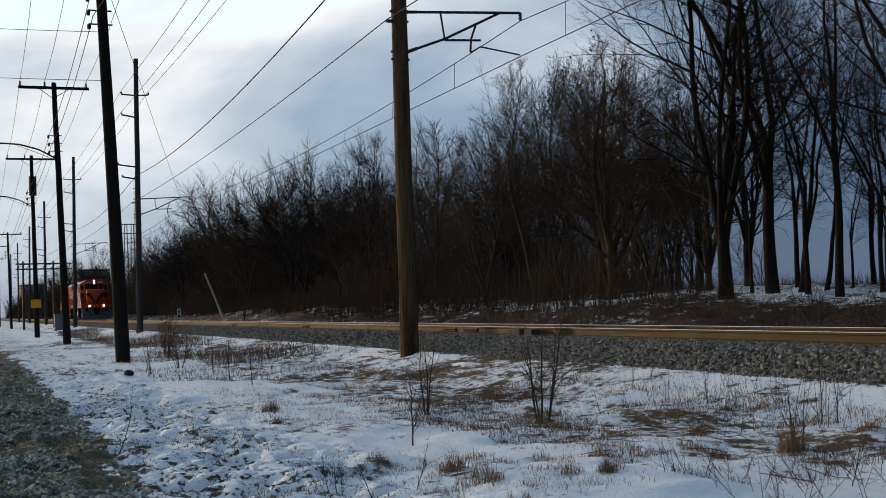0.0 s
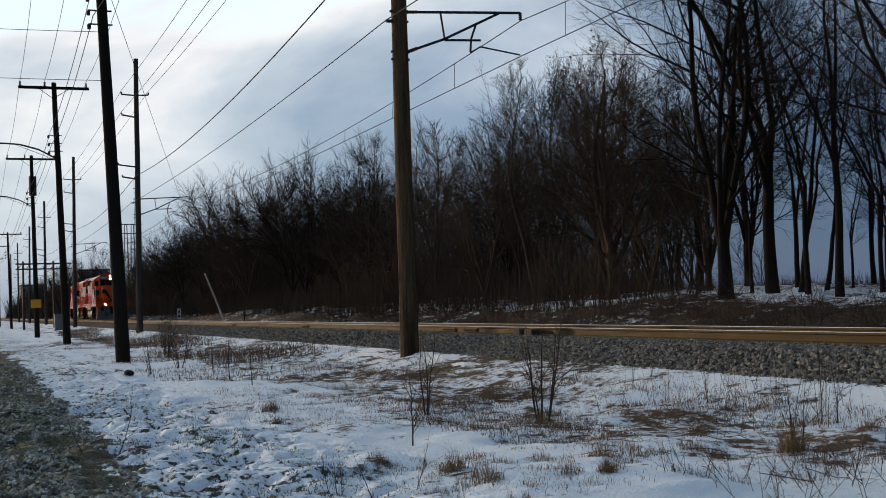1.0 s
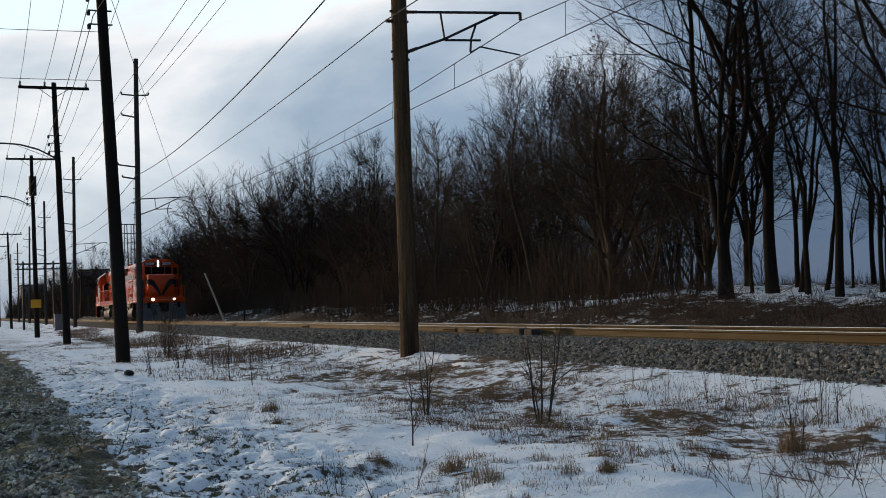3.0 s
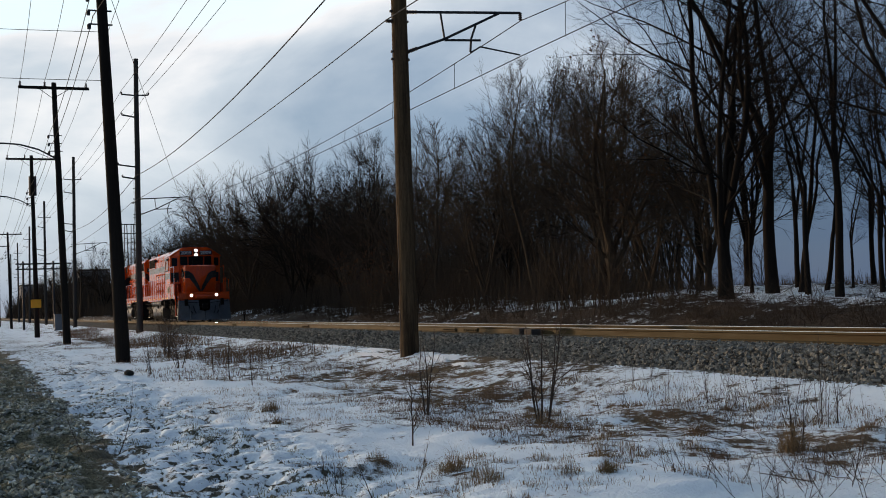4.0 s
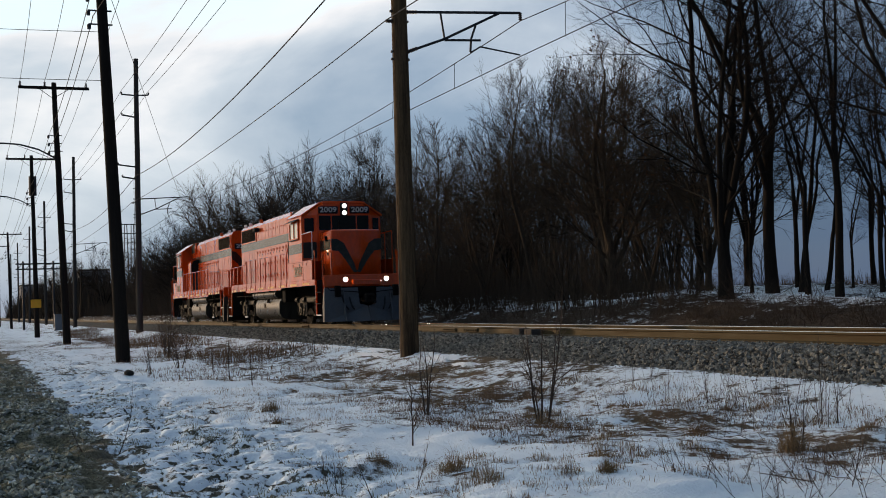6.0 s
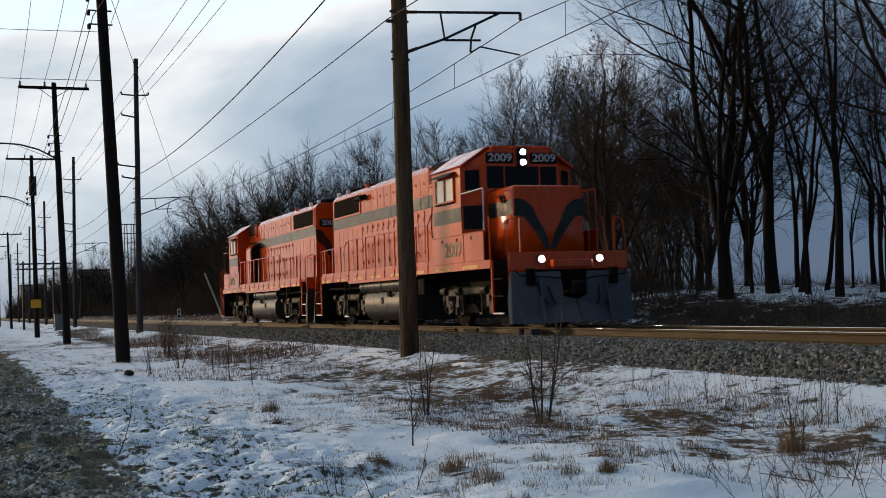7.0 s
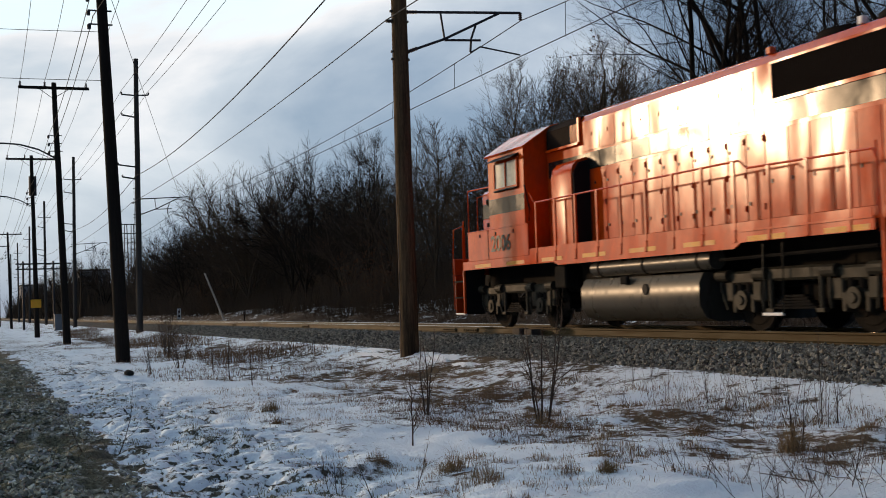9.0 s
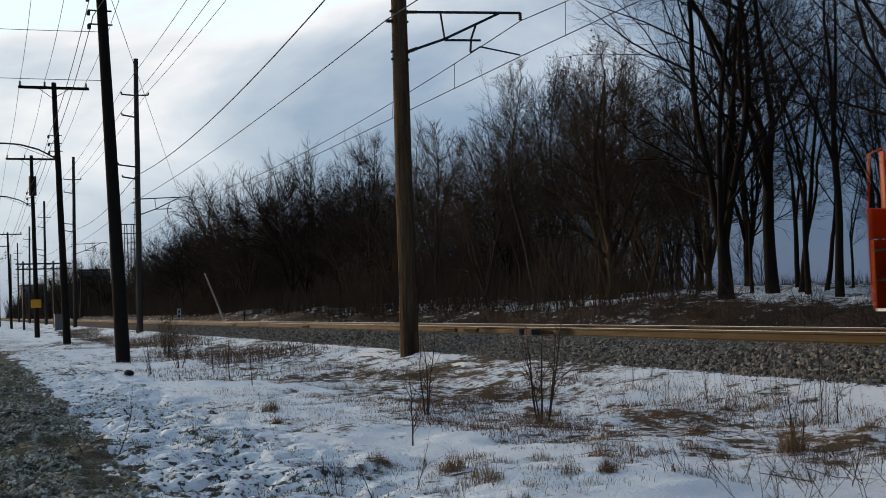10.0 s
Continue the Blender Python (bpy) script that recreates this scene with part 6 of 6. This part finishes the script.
TUFT = "clump of dry straw-coloured grass standing in the snow"
PALE = "pale bent grass tuft poking through thin snow"
RUST = "matted russet grass patch melted free of snow"
for i, (x, y, rx, ry, n, h, m, lab) in enumerate((
        (-14.1, -6.2, 0.34, 0.30, 520, 0.30, STRAW, TUFT), (-13.4, -6.5, 0.9, 0.55, 700, 0.12, RUSSET, RUST), (-17.4, -5.5, 1.0, 0.5, 900, 0.20, RUSSET, RUST),
        (-22.6, -6.2, 1.2, 0.45, 800, 0.14, STRAW, RUST), (-9.75, -5.7, 0.13, 0.13, 420, 0.36, STRAW, TUFT), (-10.5, -6.3, 0.22, 0.12, 300, 0.12, STRAW, PALE),
        (-12.65, -4.2, 0.40, 0.22, 420, 0.13, STRAW, TUFT), (-11.7, -5.5, 0.18, 0.15, 300, 0.18, RUSSET, TUFT), (-11.0, -9.0, 0.07, 0.07, 230, 0.22, STRAW, TUFT),
        (-9.65, -8.96, 0.22, 0.2, 420, 0.22, STRAW, PALE), (-10.35, -8.87, 0.13, 0.12, 260, 0.24, STRAW, PALE), (-9.15, -7.99, 0.07, 0.07, 220, 0.18, STRAW, TUFT),
        (-9.4, -8.25, 0.16, 0.14, 180, 0.15, STRAW, PALE), (-17.5, -8.9, 0.12, 0.12, 240, 0.24, STRAW, PALE), (-15.8, -9.2, 0.08, 0.08, 160, 0.16, STRAW, PALE),
        (-17.0, -6.3, 0.9, 0.35, 500, 0.16, STRAW, PALE), (-24.5, -4.7, 1.2, 0.5, 800, 0.22, RUSSET, RUST), (-20.9, -7.3, 0.5, 0.3, 300, 0.12, STRAW, PALE),
        (-11.9, -6.3, 0.35, 0.18, 300, 0.08, RUSSET, RUST), (-29.0, -5.2, 1.4, 0.6, 800, 0.26, RUSSET, RUST), (-35.0, -5.6, 2.0, 0.7, 1000, 0.32, RUSSET, RUST))):
    tuft(x, y, rx * 1.15, ry * 1.15, int(n * 1.4), h * 1.2, m, 300 + i, lab, 0.55 if m is STRAW else 0.75, 0.0038)

rt = random.Random(31)
for i in range(60):
    x, y = rt.uniform(-11.5, -8.2), rt.uniform(-9.6, -6.6)
    q = rt.uniform(0.05, 0.18)
    tuft(x, y, q * 1.4, q, int(40 + 420 * q), rt.uniform(0.06, 0.17), STRAW, 1300 + i, "fine frosted grass stubble in snow", rt.uniform(0.3, 0.6), 0.0035)
for i in range(70):
    x, y = -9.5 - 17 * rt.random() ** 1.2, rt.uniform(-7.6, -3.7)
    q = rt.uniform(0.10, 0.34)
    tuft(x, y, q * 1.5, q, int(60 + 500 * q), rt.uniform(0.06, 0.20), rt.choice((STRAW, RUSSET, STRAW)), 900 + i, rt.choice((PALE, "low matted dead grass showing through snow")), rt.uniform(0.55, 0.85), 0.005)

scatter("short_grass", -26, -7.5, -10.2, -3.2, 8000, 0.10, STRAW, 51, "thin dry grass blades poking through the snow", 0.75, 0.004, 0.56, 0.45)
scatter("short_grass", -19, -8.5, -7.6, -3.6, 9000, 0.13, RUSSET, 57, "dark russet grass blades and litter in the snow", 0.8, 0.005, 0.52, 0.55)
scatter("short_grass", -70, -26, -9, -3.2, 8000, 0.18, RUSSET, 52, "thin russet grass blades poking through the snow", 0.6, 0.009, 0.50, 0.25)
scatter("tall_grass", -110, -34, -6.8, -3.3, 8000, 0.45, RUSSET, 53, "belt of tall russet grass beside the ballast", 0.45, 0.012, 0.46, 0.16)
scatter("verge_grass", -40, -9.3, -13.6, -11.75, 17000, 0.055, FROSTY, 54, "short frosted olive grass of the verge", 0.75, 0.010, 0.30, 1.2)
scatter("verge_grass", -24, -9.0, -11.9, -9.7, 6500, 0.06, FROSTY, 55, "frosted clods of grass in trodden snow", 0.8, 0.009, 0.56, 1.6)
scatter("bank_grass", -75, -14, 3.0, 7.4, 22000, 0.26, WEED, 56, "dark dead grass and litter on the bank", 0.8, 0.007, 0.40, 0.3)


def weed(x, y, stems, tall, seed, label, fork=5, rad=0.009, spread=0.25):
    """A leafless weed or sapling: forked stems from one root."""
    th = empty("weed", label, "weed", "leafless weeds in the snow")
    th.location = (x, y, float(land(x, y)))
    rs = random.Random(seed)
    spec = stem_kind(levels=2, segs=[6, 3, 1], sides=[4, 3, 3], kids=[fork, 4], angle=[(20, 55), (20, 55)], ratio=[0.42, 0.45], thin=[0.5, 0.6], wander=[0.07, 0.14, 0.2], lift=[0.05, 0.08, 0], least=0.0022)
    spec["from"] = [0.25, 0.1]
    for k in range(stems):
        w = Wood(rs.random())
        a, s = w.r.uniform(0, math.tau), w.r.uniform(0.2, 1.0) * spread
        w.grow(Vector((math.cos(a), math.sin(a), 0)) * s * 0.35 + Vector((0, 0, -0.03)), Vector((math.cos(a) * s, math.sin(a) * s, 1)), tall * w.r.uniform(0.7, 1.0), rad * w.r.uniform(0.7, 1.0), 0, spec)
        stem = mesh_ob("stem", w.v[0], w.f[0], WEED, th)
        tagged(mesh_ob("twig", w.v[1], w.f[1], WEED, stem), kind="stuff")
    return th


SAP = "dark leafless sapling stems rising from a grassy clump"
THIN = "thin leafless weed standing in snow"
for i, (x, y, st, h, lab, fk, rd, sp) in enumerate((
        (-14.15, -6.2, 5, 1.2, SAP, 5, 0.017, 0.30), (-15.8, -7.15, 3, 1.05, SAP, 4, 0.016, 0.12), (-12.9, -8.36, 1, 0.85, "small branchy sapling with fine twigs", 16, 0.015, 0.08),
        (-9.75, -5.65, 4, 0.85, SAP, 3, 0.007, 0.25), (-11.25, -4.2, 1, 1.05, THIN, 3, 0.011, 0.05), (-11.1, -4.1, 2, 0.75, THIN, 3, 0.008, 0.1), (-10.8, -4.5, 2, 0.6, THIN, 2, 0.007, 0.2),
        (-31.5, -8.67, 3, 0.75, THIN, 5, 0.012, 0.3), (-33.1, -7.74, 5, 1.0, THIN, 5, 0.013, 0.35), (-27.4, -7.53, 2, 0.8, THIN, 3, 0.011, 0.12), (-24.1, -7.73, 1, 0.75, THIN, 3, 0.011, 0.1),
        (-36, -7.2, 5, 1.0, SAP, 5, 0.012, 0.4), (-43, -6.6, 7, 1.6, SAP, 6, 0.014, 0.35), (-46, -6.2, 7, 1.7, SAP, 6, 0.014, 0.35), (-30, -7.4, 2, 0.6, THIN, 4, 0.009, 0.2),
        (-13.4, -11.6, 2, 0.55, "two thin bent twigs over trodden snow", 2, 0.006, 0.9), (-9.9, -10.05, 3, 0.35, THIN, 4, 0.005, 0.5), (-9.4, -9.8, 2, 0.4, THIN, 4, 0.005, 0.9))):
    weed(x, y, st, h, 400 + i, lab, fk, rd, sp)
rg = random.Random(9)
for i in range(34):
    weed(rg.uniform(-20, -11), rg.uniform(-4.2, -3.4), rg.choice((1, 2)), rg.uniform(0.3, 0.6), 500 + i, "thin dry weed stems beside the ballast", 2, 0.004, 0.25)
for i in range(26):
    weed(rg.uniform(-8.9, -7.2), rg.uniform(-7.6, -5.8), rg.choice((2, 3)), rg.uniform(0.25, 0.5), 560 + i, "tangled dark twigs over snow", 4, 0.004, 1.3)
for i in range(18):
    weed(rg.uniform(-14, -10), rg.uniform(-5.6, -3.8), rg.choice((1, 2, 3)), rg.uniform(0.3, 0.7), 600 + i, THIN, 3, 0.004, 0.4)
# fallen stems half buried in snow
for i in range(12):
    x, y, a = rg.uniform(-13, -8.2), rg.uniform(-7.4, -5.2), rg.uniform(-0.6, 0.6)
    ln = rg.uniform(0.3, 0.8)
    p = [(x + ln * k * math.cos(a), y + ln * k * math.sin(a), float(land(x + ln * k * math.cos(a), y + ln * k * math.sin(a))) + 0.012 + 0.02 * math.sin(k * 3)) for k in (0, 0.25, 0.5, 0.75, 1)]
    tagged(part("fallen_stem", pipe(B(), p, 0.0035, 4), WEED), "dark fallen weed stem lying on the snow", "twig", "fallen stems")
bm = B()
bmesh.ops.create_icosphere(bm, subdivisions=2, radius=0.13, matrix=pose(-30.6, -9.35, float(land(-30.6, -9.35)) + 0.05) @ Matrix.Diagonal((1.3, 0.9, 0.55, 1)))
for v in bm.verts:
    v.co += Vector((noise.noise(v.co * 9), noise.noise(v.co * 9 + Vector((5, 0, 0))), noise.noise(v.co * 9 + Vector((0, 7, 0))))) * 0.04
tagged(part("rock", bm, BALLAST, None, "", 40), "dark rough rock lying in the snow", "rock")


# ---- lineside fittings and the far end of the street ----
PALEWOOD = mat("bleached_post", (0.30, 0.26, 0.21), rough=0.85, vary=0.3, scale=4, fine=30, stretch=(4, 4, 0.5))
CONCRETE = mat("grey_rendered_wall", (0.22, 0.22, 0.23), rough=0.85, vary=0.15, scale=0.6, fine=6)
CABINET = mat("grey_cabinet_paint", (0.16, 0.165, 0.17), rough=0.5, vary=0.15, scale=3, fine=30)
SIGNWHITE = mat("white_sign_paint", (0.6, 0.6, 0.58), rough=0.6, vary=0.15, scale=6, fine=40)
PANE = mat("dark_far_pane", (0.03, 0.035, 0.04), rough=0.15, vary=0.2, scale=1, fine=6)

post = part("marker_post", round_pole(B(), (-84.0, 3.5, -0.7), (-88.0, 2.7, 3.3), 0.085, 0.06, 8, 5, 0.01, 3), PALEWOOD, None, "", 60)
tagged(post, "bleached leaning timber post beyond the track", "post")
tagged(part("marker_post", round_pole(B(), (-79.0, 3.6, -0.7), (-79.0, 3.6, 0.55), 0.05, 0.045, 8, 4, 0.01, 4), POLE_DARK, None, "", 60), "short dark post beyond the track", "post")

ms = empty("track_sign", "small white lineside sign on a thin post", "sign")
ms.location = (-103.4, 3.25, float(land(-103.4, 3.25)))
part("post", cyl(B(), (0, 0, 0), (0, 0, 1.25), 0.035, seg=8), IRON, ms)
part("plate", box(B(), 0.03, 0.05, -0.16, 0.16, 0.55, 1.45, 0.01), SIGNWHITE, ms)
part("marking", box(B(), 0.051, 0.055, -0.07, 0.07, 1.08, 1.30), BLACK, ms)
part("marking", box(B(), 0.051, 0.055, -0.07, 0.07, 0.72, 0.94), BLACK, ms)

cb = empty("relay_cabinet", "grey steel trackside relay cabinet", "cabinet")
cb.location = (-127.0, -4.7, float(land(-127.0, -4.7)))
part("body", box(B(), -0.4, 0.4, -0.45, 0.45, 0.1, 1.55, 0.02), CABINET, cb)
part("plinth", box(B(), -0.45, 0.45, -0.5, 0.5, -0.1, 0.1), CONCRETE, cb)
part("roof", box(B(), -0.46, 0.46, -0.5, 0.5, 1.55, 1.61, 0.01), CABINET, cb)
dr = part("door", box(B(), 0.40, 0.42, -0.40, 0.40, 0.18, 1.48, 0.005), CABINET, cb)
part("handle", box(B(), 0.42, 0.45, 0.28, 0.32, 0.75, 0.95), BLACK, dr)


def far_building(x, y, wx, wy, h, rows, cols, label):
    th = empty("building", label, "building", "far flat-roofed buildings")
    th.location = (x, y, -1.0)
    part("wall", box(B(), -wx / 2, wx / 2, -wy / 2, wy / 2, 0, h), CONCRETE, th)
    part("roof", box(B(), -wx / 2 - 0.3, wx / 2 + 0.3, -wy / 2 - 0.3, wy / 2 + 0.3, h, h + 0.5), POLE_GREY, th)
    for r in range(rows):
        for c in range(cols):
            yy = -wy / 2 + wy * (c + 0.5) / cols
            zz = h * (r + 0.55) / rows
            w = part("window", box(B(), wx / 2 - 0.05, wx / 2 + 0.06, yy - wy / cols * 0.3, yy + wy / cols * 0.3, zz - 0.8, zz + 0.8), PANE, th)
            part("sill", box(B(), wx / 2, wx / 2 + 0.2, yy - wy / cols * 0.33, yy + wy / cols * 0.33, zz - 1.0, zz - 0.8), CONCRETE, w)
    return th


far_building(-430, 25.0, 30, 9, 15.8, 3, 4, "far grey flat-roofed building past the woods")
far_building(-620, 14.5, 30, 10, 16.0, 3, 4, "far grey low building beside the street")

# bridge of a line gantry across the verge poles
gt = empty("line_gantry", "dark steel gantry carrying lines between two poles", "gantry")
gt.location = (-148.0, 0, -0.9)
for y in (-7.2, -3.9):
    part("post", cyl(B(), (0, y, 0), (0, y, 7.8), 0.14, 0.11, seg=10), IRON, gt)
for z in (6.9, 7.5):
    part("beam", box(B(), -0.08, 0.08, -8.0, -1.9, z - 0.08, z + 0.08), IRON, gt)
for k in range(7):
    part("lattice", cyl(B(), (0, -7.8 + k * 0.9, 6.9), (0, -7.3 + k * 0.9, 7.5), 0.04, seg=5), IRON, gt)


def pylon(x, y, tall):
    th = empty("pylon", "far slender steel transmission tower", "pylon", "far transmission towers")
    th.location = (x, y, -0.8)
    for dx in (-1.1, 1.1):
        for dy in (-1.1, 1.1):
            part("leg", cyl(B(), (dx, dy, 0), (dx * 0.35, dy * 0.35, tall), 0.16, 0.1, seg=5), IRON, th)
    for k in range(6):
        z = tall * (k + 0.5) / 6.5
        s = 1.1 * (1 - 0.65 * z / tall)
        part("bracing", box(B(), -s, s, -s, s, z, z + 0.14), IRON, th)
    for z in (tall * 0.8, tall * 0.9, tall):
        part("crossarm", box(B(), -0.15, 0.15, -3.4, 3.4, z - 0.12, z + 0.12), IRON, th)


pylon(-420, 35.8, 31)
pylon(-435, 39.8, 32)
for i, (x, y, s) in enumerate(((-250, 7.5, 0.9), (-275, 5.5, 0.85), (-310, 3.5, 0.9), (-290, 9.5, 1.0), (-340, 12, 1.1), (-232, 10, 1.0))):
    again(far_woods[i % 2], x, y, 50 * i, s)

cable("span_wire", "thin span wire from a verge pole to a catenary arm", [(-40.0, -8.55, 10.6), (-81.0, -0.05, 8.2)], 0.010, "service drops", 0.0)
# service drops across the street to a pole on its other side
utility_pole(9, -41.0, -30.0, 11.5, 0.0, 0.19)
for z0, z1 in ((8.0, 8.9), (9.55, 10.3)):
    cable("service_drop", "thin service cable crossing the street", [(-40.0, -8.9, z0), (-41.0, -30.0, z1)], 0.010, "service drops", 0.25)


# ---- what moves ----
def along(t):
    d = t - 7.5
    return -26.098 + 15.579 * d - 0.0728 * d * d + 0.0019 * d ** 3 + 0.045 * max(0.0, d - 0.8) ** 2


def motions():
    times = [i * 0.5 for i in range(21)]
    walk(loco_front, [(t, pose(along(t), 0, 0)) for t in times])
    walk(loco_rear, [(t, pose(along(t) - 18.03, 0, 0, 0, 0, 180)) for t in times])
    for lead, turn, sets in ((loco_front, 1, wheels_front), (loco_rear, -1, wheels_rear)):
        for ob in sets:
            home = ob.location.copy()
            walk(ob, [(i / 30, pose(home.x, home.y, home.z, 0, turn * math.degrees((along(i / 30) - along(0)) / 0.508), 0)) for i in range(301)])


motions()
